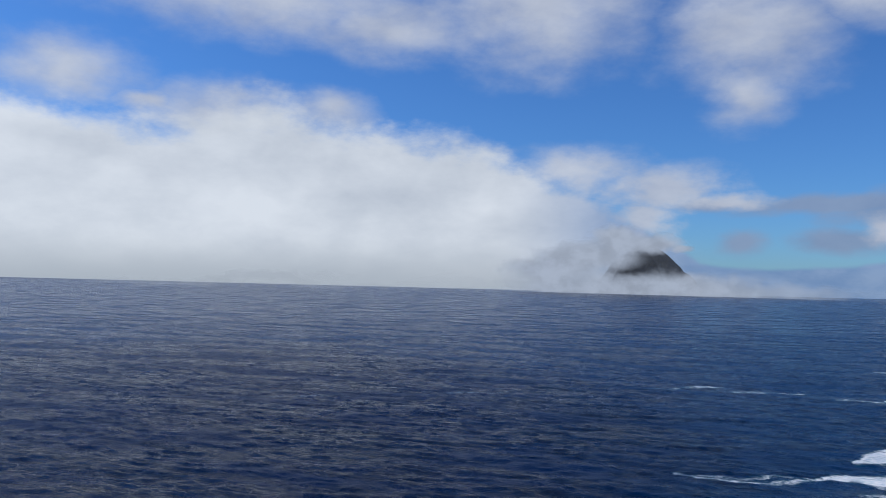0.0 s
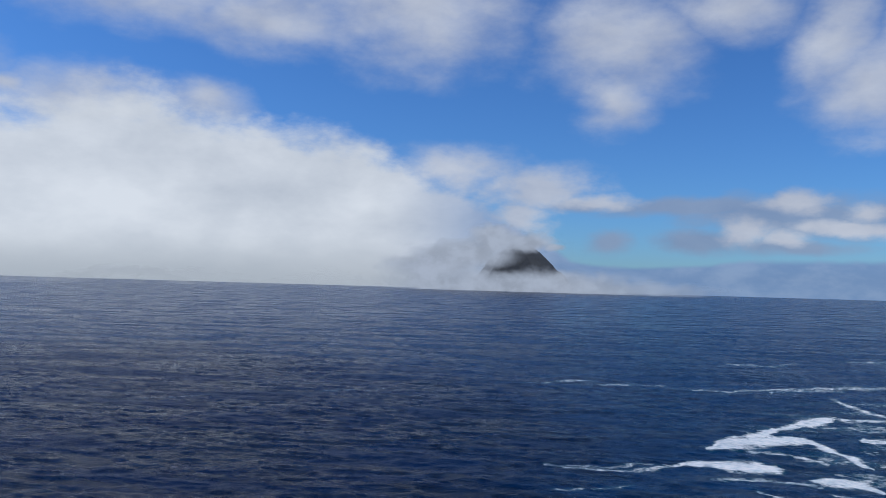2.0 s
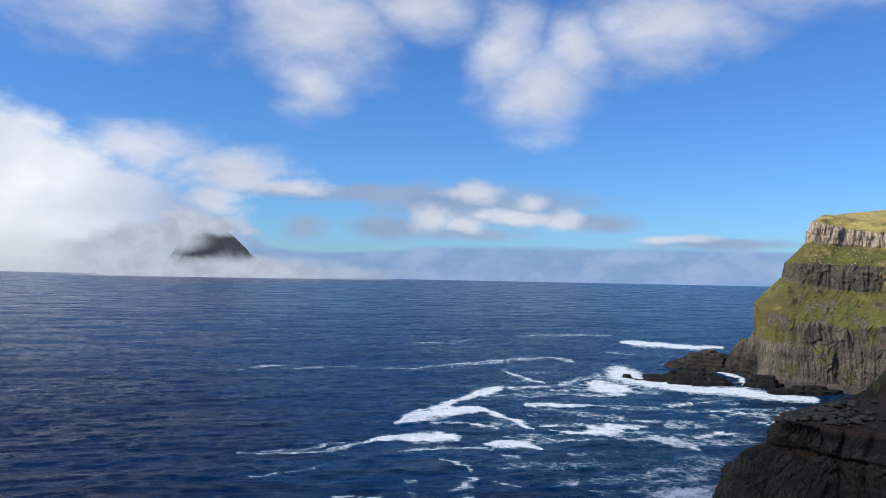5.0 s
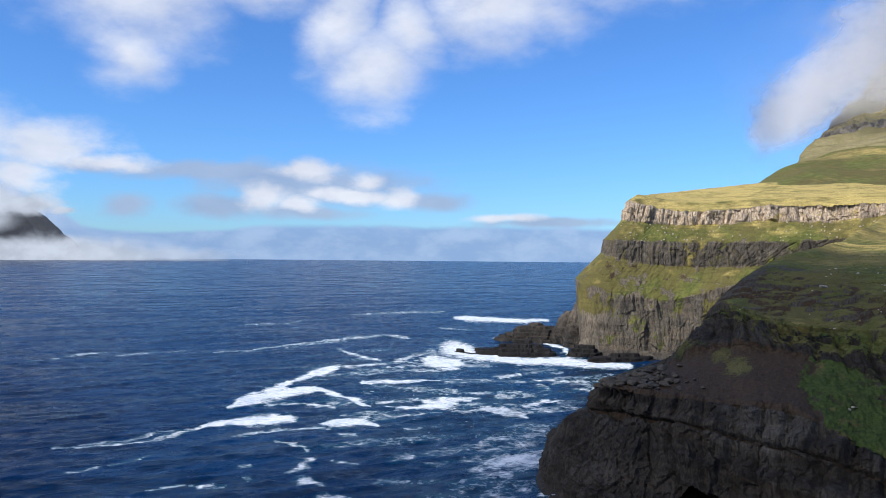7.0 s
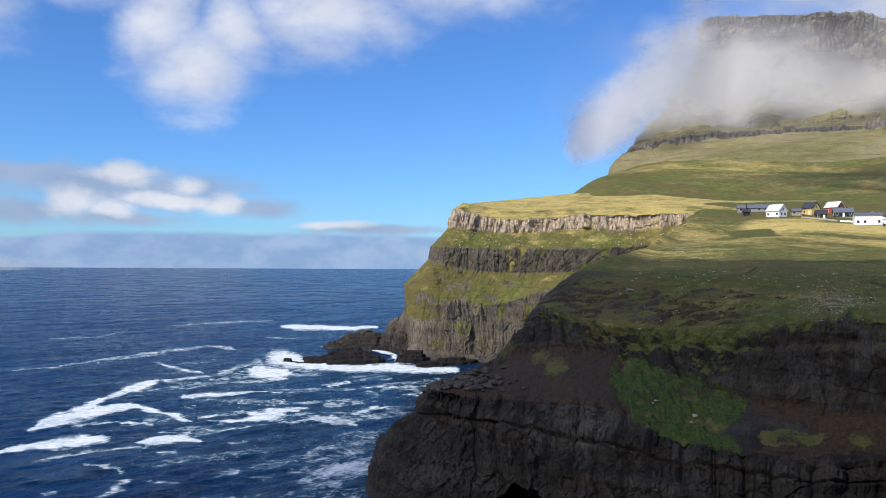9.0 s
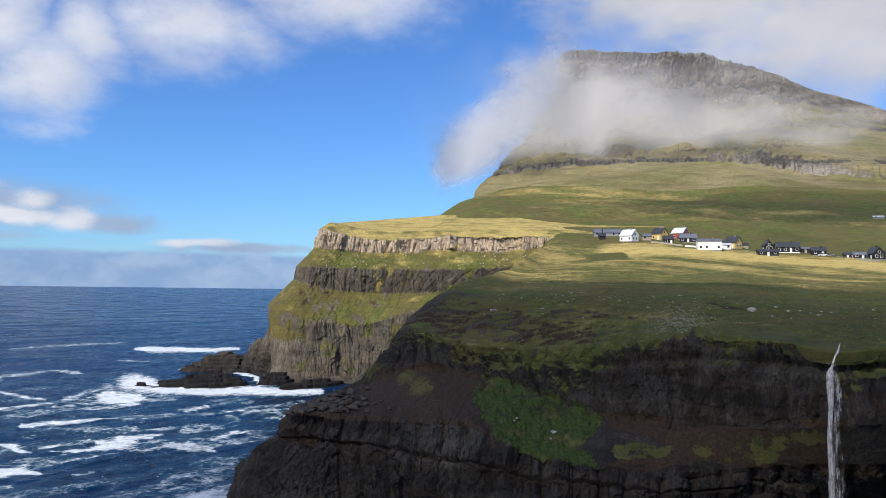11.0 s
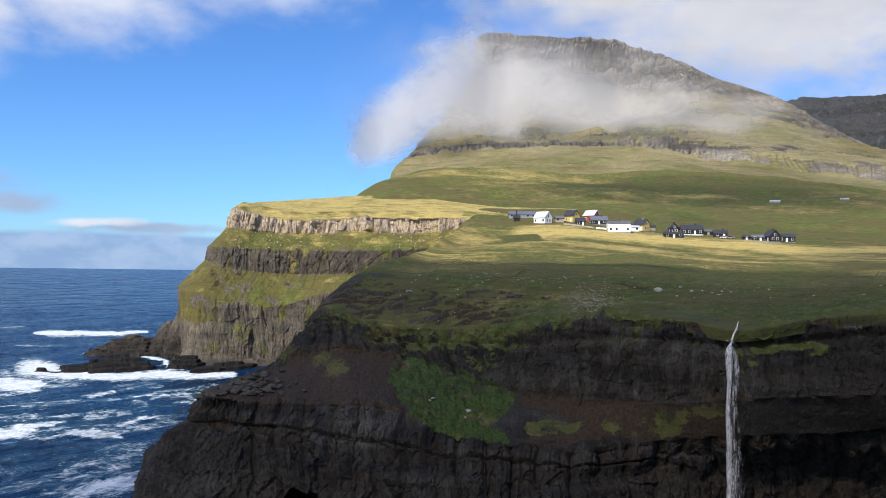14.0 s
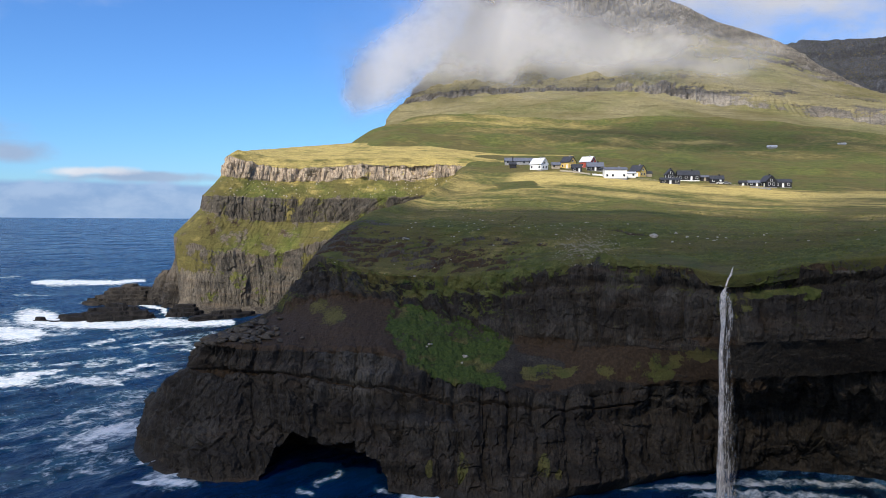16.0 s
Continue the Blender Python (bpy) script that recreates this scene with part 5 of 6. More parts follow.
def mist(name, label, puffs, grain, veil, layers, b0, b1, z0, z1, tint=(0.84, 0.84, 0.85), self_lit=False):
    mat = mist_material(name + "_vapour", puffs, grain, veil, tint, self_lit, 0.5 if name == "sea_fog" else 0.95)
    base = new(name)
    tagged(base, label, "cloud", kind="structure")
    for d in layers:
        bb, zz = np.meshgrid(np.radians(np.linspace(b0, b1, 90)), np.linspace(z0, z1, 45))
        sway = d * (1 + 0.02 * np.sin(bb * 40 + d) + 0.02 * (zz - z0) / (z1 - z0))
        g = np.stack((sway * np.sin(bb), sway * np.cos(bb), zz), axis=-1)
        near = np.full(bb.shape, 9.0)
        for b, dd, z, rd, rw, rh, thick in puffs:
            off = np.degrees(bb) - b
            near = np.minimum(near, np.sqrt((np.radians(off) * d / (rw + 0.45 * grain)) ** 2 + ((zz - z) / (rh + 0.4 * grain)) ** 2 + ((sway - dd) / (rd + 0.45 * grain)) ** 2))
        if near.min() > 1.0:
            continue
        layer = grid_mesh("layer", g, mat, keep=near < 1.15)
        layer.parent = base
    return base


# the last, broadest puff is thin haze added before the whole mountain
mist("cap_cloud", "ragged white cloud clinging to the mountain slope", [
    (65.6, 1230, 233, 160, 41, 39, 0.7), (66.9, 1230, 260, 160, 61, 55, 0.95), (69.2, 1230, 287, 170, 83, 65, 1), (71.6, 1240, 320, 180, 95, 87, 1), (72.2, 1260, 377, 180, 61, 63, 0.8), (73.8, 1310, 420, 180, 49, 43, 0.75),
    (75, 1250, 315, 190, 113, 73, 1), (77.6, 1270, 330, 200, 123, 75, 0.95), (80.5, 1270, 304, 200, 148, 49, 0.9), (84.5, 1270, 297, 200, 158, 41, 0.65), (88.2, 1270, 290, 180, 118, 34, 0.45), (92.4, 1270, 283, 150, 79, 28, 0.4),
    (76.8, 1350, 410, 220, 109, 46, 0.28), (79.5, 1350, 392, 200, 89, 50, 0.25), (86, 1350, 392, 200, 119, 59, 0.14), (80, 1280, 297, 300, 434, 197, 0.15)],
    90.0, 0.66, (1180, 1270, 1380, 1520), 60.0, 112.0, 150.0, 640.0, (0.80, 0.775, 0.75))
# sea fog and island cloud below emit their own brightness
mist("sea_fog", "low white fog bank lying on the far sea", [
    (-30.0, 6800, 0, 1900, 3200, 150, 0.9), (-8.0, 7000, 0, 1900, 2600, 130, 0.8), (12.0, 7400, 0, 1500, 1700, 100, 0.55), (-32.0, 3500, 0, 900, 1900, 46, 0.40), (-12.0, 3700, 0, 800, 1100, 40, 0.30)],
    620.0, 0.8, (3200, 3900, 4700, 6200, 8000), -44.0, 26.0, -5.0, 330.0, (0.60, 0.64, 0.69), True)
# the last, faintest puff is haze added before the island
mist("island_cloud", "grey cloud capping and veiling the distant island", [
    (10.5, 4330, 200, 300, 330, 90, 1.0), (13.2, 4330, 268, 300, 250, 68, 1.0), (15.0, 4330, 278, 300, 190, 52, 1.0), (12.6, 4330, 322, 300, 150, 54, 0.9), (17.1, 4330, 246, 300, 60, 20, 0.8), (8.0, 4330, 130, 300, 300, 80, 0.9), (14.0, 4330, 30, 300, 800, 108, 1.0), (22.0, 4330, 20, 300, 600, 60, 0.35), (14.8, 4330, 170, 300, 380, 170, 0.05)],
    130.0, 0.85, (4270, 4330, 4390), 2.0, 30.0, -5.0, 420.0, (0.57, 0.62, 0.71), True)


# --- clouds overhead, out of view, added to shade the land and the sea
def cumulus_material(name, at, size, cover, rim):
    """A heaped cloud, thick in its middle and thin at its rim, that lets part of the light through."""
    mat, n = material(name)
    p = place(n)
    rag = n.noise(p, 0.016, 5.0, 0.55).outputs["Fac"]
    m = n.vec("LENGTH", n.vec("MULTIPLY", n.vec("SUBTRACT", p, tuple(at)), (1 / size[0], 1 / size[1], 0.0)))
    thick = n.math("MULTIPLY", n.ramp(n.math("ADD", n.math("SUBTRACT", 1.0, m), n.math("MULTIPLY", n.math("SUBTRACT", rag, 0.5), 0.55)), 0.02, rim), cover)
    white = n.add("ShaderNodeBsdfDiffuse", {"Color": (0.86, 0.87, 0.89, 1.0)})
    veiled = n.add("ShaderNodeMixShader", {0: thick, 1: n.add("ShaderNodeBsdfTransparent").outputs[0], 2: white.outputs[0]})
    n.add("ShaderNodeOutputMaterial", {"Surface": veiled.outputs[0]})
    return mat


def cumulus(under, height, size, seed, cover, rim=0.38):
    """A heaped cloud added out of view, between the sun and the place it shades."""
    s = toward(SUN_BEARING, SUN_HEIGHT)
    at = Vector(under) + s * ((height - under[2]) / s.z)
    uu, vv = np.meshgrid(np.linspace(0, 2 * np.pi, 90), np.linspace(0, np.pi, 46))
    g = np.stack((np.sin(vv) * np.cos(uu), np.sin(vv) * np.sin(uu), np.cos(vv)), axis=-1)
    bump = 1 + 0.16 * fbm(flatten(g) + seed, 0.5, 4, 0.55, seed).reshape(uu.shape) * np.sin(vv) ** 0.5
    bump[:, -1] = bump[:, 0]
    g = g * bump[..., None] * np.array(size) + np.array(at)
    ob = grid_mesh("shade_cloud", g, cumulus_material("cumulus_vapour", at, size, cover, rim))
    return tagged(ob, "unseen white heaped cloud placed overhead to cast shade", "cloud", kind="structure")


cumulus((140, 32, 40), 520, (160, 175, 45), 3, 0.52)
# this unseen cloud is added to darken the open sea
cumulus((-170, 335, 0), 900, (300, 340, 60), 5, 0.68, 0.5)
cumulus((345, -75, 62), 600, (100, 48, 38), 9, 0.30, 0.6)
cumulus((800, -30, 120), 900, (150, 230, 60), 8, 0.34)


# --- the distant island
uu, vv = np.meshgrid(np.linspace(0, 2 * np.pi, 120), np.linspace(0, 1, 40))
wide = (1 - vv) ** 0.6
g = np.stack((wide * np.cos(uu) * 330, wide * np.sin(uu) * 235, vv * 290 - 2), axis=-1)
g[..., :2] *= (1 + 0.12 * fbm(flatten(g), 120, 4, 0.6, 201, (1, 1, 0.3)).reshape(uu.shape))[..., None]
g[:, -1] = g[:, 0]
g += spot(14.6, 4600, 0)
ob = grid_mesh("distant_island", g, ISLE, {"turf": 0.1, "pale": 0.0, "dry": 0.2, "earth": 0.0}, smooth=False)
tagged(ob, "steep rocky island far out, shade and haze in its dark blue colour, its top in cloud", "island")


# --- rocks in the sea off the headland
def sea_rock(b, d, length, width, height, turn, seed, label, flat=0.5):
    uu, vv = np.meshgrid(np.linspace(0, 2 * np.pi, 110), np.linspace(0, 1, 36))
    wide = np.clip(1.12 - vv ** (1 / flat) * 0.9, 0, 2) * np.clip((1 - vv) * 6, 0, 1) ** 0.5
    x, y = wide * np.cos(uu) * length / 2, wide * np.sin(uu) * width / 2
    z = vv * height - 1.0 + 0.0 * uu
    g = np.stack((x, y, z), axis=-1)
    q = flatten(g) + seed * 31.0
    g[..., :2] *= (1 + 0.30 * fbm(q, 9, 4, 0.6, seed, (1, 1, 0.5)).reshape(uu.shape))[..., None]
    g[..., 2] += (fbm(q, 6, 4, 0.6, seed + 5).reshape(uu.shape) * 0.9 + fbm(q, 16, 2, 0.6, seed + 7).reshape(uu.shape) * height * 0.22) * vv
    ledge = np.round(g[..., 2] / 1.9 + 0.35 * fbm(q, 5, 2, 0.5, seed + 9).reshape(uu.shape)) * 1.9
    g[..., 2] += 0.7 * (ledge - g[..., 2]) * (vv > 0.12)
    g[..., :2] += fbm(q, 2.6, 2, 0.6, seed + 11).reshape(uu.shape)[..., None] * 0.55
    g[:, -1] = g[:, 0]
    a = radians(turn)
    r = np.stack((g[..., 0] * math.cos(a) - g[..., 1] * math.sin(a), g[..., 0] * math.sin(a) + g[..., 1] * math.cos(a), g[..., 2]), axis=-1) + spot(b, d, 0)
    ob = grid_mesh("sea_rock", r, REEF if height > 10 else WETROCK, {"turf": -0.3, "pale": np.clip((r[..., 2] - 9) / 18, 0, 0.6), "dry": 0.3, "earth": 0.2}, smooth=False)
    return tagged(ob, label, "rock", "rocks off the headland")


sea_rock(48.8, 411, 42, 13, 7.2, -47, 301, "low flat dark rock islet washed by surf", 0.62)
sea_rock(46.6, 421, 22, 8, 4.6, -50, 306, "low wet black rock tip in the surf", 0.6)
sea_rock(50.4, 474, 44, 17, 12.0, -50, 302, "jagged brown rock reef joined to the headland", 0.8)
sea_rock(52.5, 470, 26, 16, 19.0, -46, 307, "stepped brown rock behind the reef", 0.8)
sea_rock(53.5, 452, 22, 20, 34.0, -40, 303, "pale weathered rock shoulder at the headland foot", 0.9)
sea_rock(53.6, 415, 20, 12, 7.5, -42, 308, "dark block of rock beside the surf channel", 0.7)
sea_rock(44.6, 417, 8, 4, 2.4, -60, 304, "small wet dark rock in the surf")
sea_rock(56.2, 400, 34, 12, 5.0, -30, 305, "low dark rock shelf at the cliff foot")


# --- the waterfall
def waterfall():
    base = new("waterfall")
    base.location = Vector(spot(92.2, 150, 0))
    tagged(base, "narrow white waterfall dropping off the brink into the sea", "waterfall")

    def strand(name, line, halves, depth, thick, label=""):
        line = np.array([spot(*q) for q in line]) - np.array(base.location)
        pts, t = glide(line)
        pts = pts[:: max(1, len(pts) // 90)]
        half = np.interp(np.linspace(0, 1, len(pts)), np.linspace(0, 1, len(halves)), halves)
        across = np.array((math.sin(radians(92.2 + 90)), math.cos(radians(92.2 + 90)), 0))
        ahead = np.array((math.sin(radians(92.2)), math.cos(radians(92.2)), 0))
        ring = np.linspace(0, 2 * np.pi, 25)
        g = pts[:, None, :] + half[:, None, None] * (np.cos(ring)[None, :, None] * across + depth * np.sin(ring)[None, :, None] * ahead)
        q = flatten(g)
        g += (fbm(q, 1.6, 3, 0.6, 401, (1, 1, 0.25)).reshape(g.shape[:2]) * 0.22)[..., None] * (across + ahead)
        g[:, -1] = g[:, 0]
        rim = 0.16 * np.abs(np.sin(ring))[None, :] - 0.10
        ob = grid_mesh(name, g, FALL, {"thick": thick + rim + 0 * half[:, None]})
        ob.parent = base
        if label:
            ob["label"] = label

    strand("upper_cascade", [(92.42, 154, 43.2), (92.2, 152.6, 41.8), (92.10, 151.6, 40.9), (91.98, 151, 39.8)], (0.06, 0.24, 0.14, 0.26), 0.4, 0.10)
    strand("ledge_splash", [(91.5, 151.0, 39.9), (91.75, 150.9, 39.75), (92.0, 150.8, 39.7), (92.15, 150.8, 39.5)], (0.05, 0.18, 0.28, 0.10), 0.4, 0.08)
    strand("main_fall", [(91.95, 150.6, 39.6), (91.82, 150.1, 38.4), (91.84, 149.6, 35.5), (91.78, 149.3, 30.0), (91.81, 149.1, 20.0), (91.85, 148.9, 10.0), (91.97, 148.8, -0.5)], (0.18, 0.45, 0.62, 0.44, 0.50, 0.55, 0.75), 0.5, 0.10)
    strand("side_strand", [(91.95, 150.2, 39.0), (92.12, 149.8, 37.8), (92.28, 149.4, 35.0), (92.12, 149.2, 29.0), (92.10, 149.0, 20.0), (92.2, 148.8, 10.0), (92.42, 148.6, -0.5)], (0.15, 0.42, 0.45, 0.55, 0.65, 0.8, 1.1), 0.4, -0.05)
    strand("drifting_spray", [(92.25, 149.2, 32.0), (92.4, 149.0, 22.0), (92.6, 148.7, 12.0), (92.85, 148.4, -0.5)], (0.2, 0.6, 0.9, 1.3), 0.4, -0.14, "thin drifting spray beside the fall")


waterfall()


# --- the village
def box(x0, x1, y0, y1, z0, z1):
    bm = bmesh.new()
    v = [bm.verts.new((x, y, z)) for z in (z0, z1) for x, y in ((x0, y0), (x1, y0), (x1, y1), (x0, y1))]
    for f in ((3, 2, 1, 0), (4, 5, 6, 7), (0, 1, 5, 4), (1, 2, 6, 5), (2, 3, 7, 6), (3, 0, 4, 7)):
        bm.faces.new([v[i] for i in f])
    return bm


def gabled(length, width, wall, roof):
    """Walls with gables, ridge along x."""
    bm = bmesh.new()
    l, h = length / 2, width / 2
    ends = []
    for x in (-l, l):
        ends.append([bm.verts.new(p) for p in ((x, -h, 0), (x, h, 0), (x, h, wall), (x, 0, wall + roof), (x, -h, wall))])
    a, b = ends
    bm.faces.new(a[::-1])
    bm.faces.new(b)
    for i, j in ((0, 1), (1, 2), (2, 3), (3, 4), (4, 0)):
        bm.faces.new((a[i], a[j], b[j], b[i]))
    bmesh.ops.recalc_face_normals(bm, faces=bm.faces)
    return bm


def roof_slab(length, width, wall, roof, side, thick=0.22, over=0.35):
    bm = bmesh.new()
    l, h = length / 2 + over, width / 2
    k = over / h
    lo = Vector((0, side * (h + over), wall - roof * k))
    hi = Vector((0, 0, wall + roof))
    n = Vector((0, side * roof, h)).normalized() * thick
    pts = [lo, hi, hi + Vector((0, 0, thick * 1.2)), lo + n]
    rows = [[bm.verts.new((x, q.y, q.z + 0.01)) for q in pts] for x in (-l, l)]
    a, b = rows
    bm.faces.new(a)
    bm.faces.new(b[::-1])
    for i in range(4):
        j = (i + 1) % 4
        bm.faces.new((a[i], b[i], b[j], a[j]))
    bmesh.ops.recalc_face_normals(bm, faces=bm.faces)
    return bm


def house(name, b, rise, length, width, wall, roof, turn, walls, roofing, label, windows=3, upper=True, chimney=True, trim=WHITE, door=True, plinth=CONCRETE, lo=380.0, hi=470.0, category="house"):
    length, width, wall, roof = 0.88 * length, 0.88 * width, 0.88 * wall, 0.88 * roof
    at = sighted(b, rise, lo, hi)
    base = new(name)
    base.matrix_world = Matrix.Translation(at - Vector((0, 0, 0.75))) @ pose(0, 0, 0, 0, 0, -b + turn)
    tagged(base, label, category, "village houses")
    part("foundation", box(-length / 2 - 0.08, length / 2 + 0.08, -width / 2 - 0.08, width / 2 + 0.08, -2.2, 0.45), plinth, base)
    bm = gabled(length, width, wall, roof)
    bmesh.ops.translate(bm, verts=bm.verts, vec=(0, 0, 0.45))
    part("wall", bm, walls, base)
    for side in (-1, 1):
        bm = roof_slab(length, width, wall, roof, side)
        bmesh.ops.translate(bm, verts=bm.verts, vec=(0, 0, 0.45))
        part("roof_slope", bm, roofing, base)

    def window(x, y, z, along_x, w=1.0, h=1.15):
        if along_x:
            f = part("window", box(x - w / 2 - 0.12, x + w / 2 + 0.12, y - 0.05, y + 0.05, z - 0.12, z + h + 0.12), trim, base)
            part("pane", box(x - w / 2, x + w / 2, y - 0.07, y + 0.07, z, z + h), GLASS, f)
        else:
            f = part("window", box(x - 0.05, x + 0.05, y - w / 2 - 0.12, y + w / 2 + 0.12, z - 0.12, z + h + 0.12), trim, base)
            part("pane", box(x - 0.07, x + 0.07, y - w / 2, y + w / 2, z, z + h), GLASS, f)

    for i in range(windows):
        x = (i + 0.5) / windows * length - length / 2
        for side in (-1, 1):
            if door and side < 0 and i == windows // 2:
                part("door", box(x - 0.5, x + 0.5, -width / 2 - 0.06, -width / 2 + 0.04, 0.45, 2.5), trim, base, "painted wooden door")
            else:
                window(x, side * width / 2, 1.35, True)
    if wall + roof > 4.5:
        for end in (-1, 1):
            window(end * length / 2, -width / 5, 1.35, False)
            window(end * length / 2, width / 5, 1.35, False)
            if upper:
                window(end * length / 2, 0, wall + 0.6, False, 0.9, 1.0)
    if chimney:
        part("chimney", box(length * 0.18 - 0.35, length * 0.18 + 0.35, -0.35, 0.35, wall + roof - 0.4, wall + roof + 1.3), CONCRETE if walls is not BLACK else BLACK, base)
    return base


house("barn", 77.4, 0.0637, 18, 7.0, 2.4, 2.2, 4, GREY, ROOF_SLATE, "long low grey barn with a slate-blue roof", 5, False, False, GREY, category="barn")
house("hut", 77.0, 0.0560, 3.8, 3.4, 2.6, 1.4, 8, BLACK, ROOF_DARK, "small tarred hut with a tall stovepipe", 1, False, False, BLACK, category="hut")
house("house", 78.9, 0.0547, 9.0, 7.0, 3.6, 3.6, -38, WHITE, ROOF_PALE, "white rendered house with a pale sheet roof", 3)
house("shed", 80.1, 0.0563, 5.2, 4.5, 2.4, 1.4, 10, BEIGE, ROOF_SLATE, "small weathered beige shed", 2, False, False, BEIGE, category="shed")
house("house", 81.0, 0.0560, 7.5, 6.4, 4.0, 3.4, -42, YELLOW, ROOF_DARK, "yellow house with a dark roof", 2)
house("shed", 81.6, 0.0510, 5.6, 5.0, 2.8, 2.0, 6, BLACK, ROOF_DARK, "black boarded outbuilding with white windows", 2, False, False, category="shed")
house("house", 82.4, 0.0575, 8.4, 6.6, 3.8, 3.2, -35, RED, ROOF_PALE, "red house with a white roof", 2)
house("house", 82.9, 0.0530, 10.2, 6.6, 2.6, 2.6, 6, BLACK, ROOF_SLATE, "dark boarded house with a slate roof", 3)
house("house", 84.3, 0.0440, 13.0, 8.5, 5.0, 1.4, 8, WHITE, ROOF_SLATE, "large white two-storey house with a low roof", 4, False, True)
house("annex", 85.2, 0.0445, 9.0, 5.0, 2.6, 0.8, 8, WHITE, ROOF_PALE, "low white annex with a flat terrace roof", 3, False, False, category="house")
house("house", 85.9, 0.0460, 7.6, 6.4, 3.6, 3.4, -36, YELLOW, ROOF_DARK, "yellow house with a dark brown roof", 2)
house("shed", 86.6, 0.0450, 4.2, 3.6, 2.2, 1.2, 10, BEIGE, ROOF_DARK, "low weathered shed with a dark roof", 1, False, False, BEIGE, category="shed")
house("house", 88.1, 0.0425, 4.6, 5.2, 3.0, 2.8, -70, BLACK, ROOF_DARK, "narrow black house with a white gable window", 1)
house("boathouse", 88.1, 0.0370, 11.0, 5.0, 2.2, 1.2, 8, BLACK, ROOF_DARK, "long low tarred boathouse", 3, False, False, category="shed")
house("house", 89.3, 0.0405, 12.5, 7.0, 3.0, 2.8, 10, BLACK, ROOF_DARK, "black boarded house with white trim and foundation", 4, True, True, WHITE, True, WHITE)
house("shed", 90.4, 0.0390, 4.4, 4.0, 2.3, 0.9, 10, BLACK, ROOF_SLATE, "small dark shed beside a black house", 1, False, False, BEIGE, category="shed")
house("cottage", 91.2, 0.0365, 7.6, 5.4, 2.4, 2.0, 8, BLACK, ROOF_DARK, "small black tarred cottage", 2, False, True)
house("shed", 92.9, 0.0338, 4.0, 3.6, 2.0, 1.0, 8, BLACK, ROOF_DARK, "tiny black shed at the village edge", 1, False, False, category="shed")
house("house", 94.5, 0.0325, 8.0, 6.6, 3.2, 3.4, -62, BLACK, ROOF_DARK, "large black gabled house with white windows", 2)
house("annex", 95.4, 0.0325, 9.0, 5.6, 2.8, 1.8, 8, BLACK, ROOF_DARK, "black wing of a gabled house", 3, False, False, category="house")
house("shed", 93.6, 0.0328, 6.0, 4.0, 2.0, 1.2, 8, BLACK, ROOF_SLATE, "low black shed with a grey roof", 2, False, False, category="shed")
house("sheep_shed", 94.7, 0.0840, 9, 5, 1.8, 1.2, 8, GREY, ROOF_PALE, "far pale-roofed sheep shed on the hill", 2, False, False, GREY, lo=500.0, hi=760.0, category="barn")
house("sheep_shed", 98.9, 0.0791, 7, 3.4, 1.2, 0.6, 8, GREY, ROOF_PALE, "far low pale-roofed shed on the hill", 2, False, False, GREY, lo=500.0, hi=760.0, category="barn")
hut = bpy.data.objects["hut"]
part("stovepipe", box(-0.25, 0.25, -0.25, 0.25, 3.2, 7.2), BLACK, hut)


# --- parked cars, garden walls and fences of the village
def parked_car(b, rise, paint, label, turn):
    base = new("parked_car")
    base.matrix_world = Matrix.Translation(sighted(b, rise, 380.0, 470.0)) @ pose(0, 0, 0, 0, 0, -b + turn)
    tagged(base, label, "car", "parked cars")
    bm = box(-2.1, 2.1, -0.85, 0.85, 0.32, 0.95)
    bmesh.ops.bevel(bm, geom=bm.edges[:], offset=0.14, segments=2, affect="EDGES")
    part("body", bm, paint, base)
    bm = box(-1.5, 0.9, -0.78, 0.78, 0.93, 1.48)
    for v in bm.verts:
        if v.co.z > 1.2:
            v.co.x = v.co.x * 0.72 - 0.1
            v.co.y *= 0.86
    part("cabin", bm, GLASS, base, "dark car windows")
    part("roof", box(-1.12, 0.52, -0.64, 0.64, 1.47, 1.53), paint, base)
    for x in (-1.3, 1.3):
        for y in (-0.8, 0.8):
            bm = bmesh.new()
            bmesh.ops.create_cone(bm, cap_ends=True, segments=16, radius1=0.33, radius2=0.33, depth=0.2, matrix=Matrix.Translation((x, y, 0.33)) @ Matrix.Rotation(radians(90), 4, "X"))
            part("wheel", bm, BLACK, base)


parked_car(91.48, 0.0355, WHITE, "white parked car beside a small black hut", 8)
parked_car(91.88, 0.0349, GREY, "grey parked car beside a small black hut", -12)
parked_car(93.33, 0.0343, WHITE, "white parked car near the large black house", -12)
parked_car(93.68, 0.0337, BEIGE, "pale parked car near the large black house", -12)


def run_between(a, b, step):
    """Places on the land along a line between two sightings (bearing, rise)."""
    p, q = sighted(*a, 380.0, 470.0), sighted(*b, 380.0, 470.0)
    n = max(2, int((q - p).length / step))
    return [Vector((x, y, ground(x, y))) for x, y in ((p.x + (q.x - p.x) * i / n, p.y + (q.y - p.y) * i / n) for i in range(n + 1))]


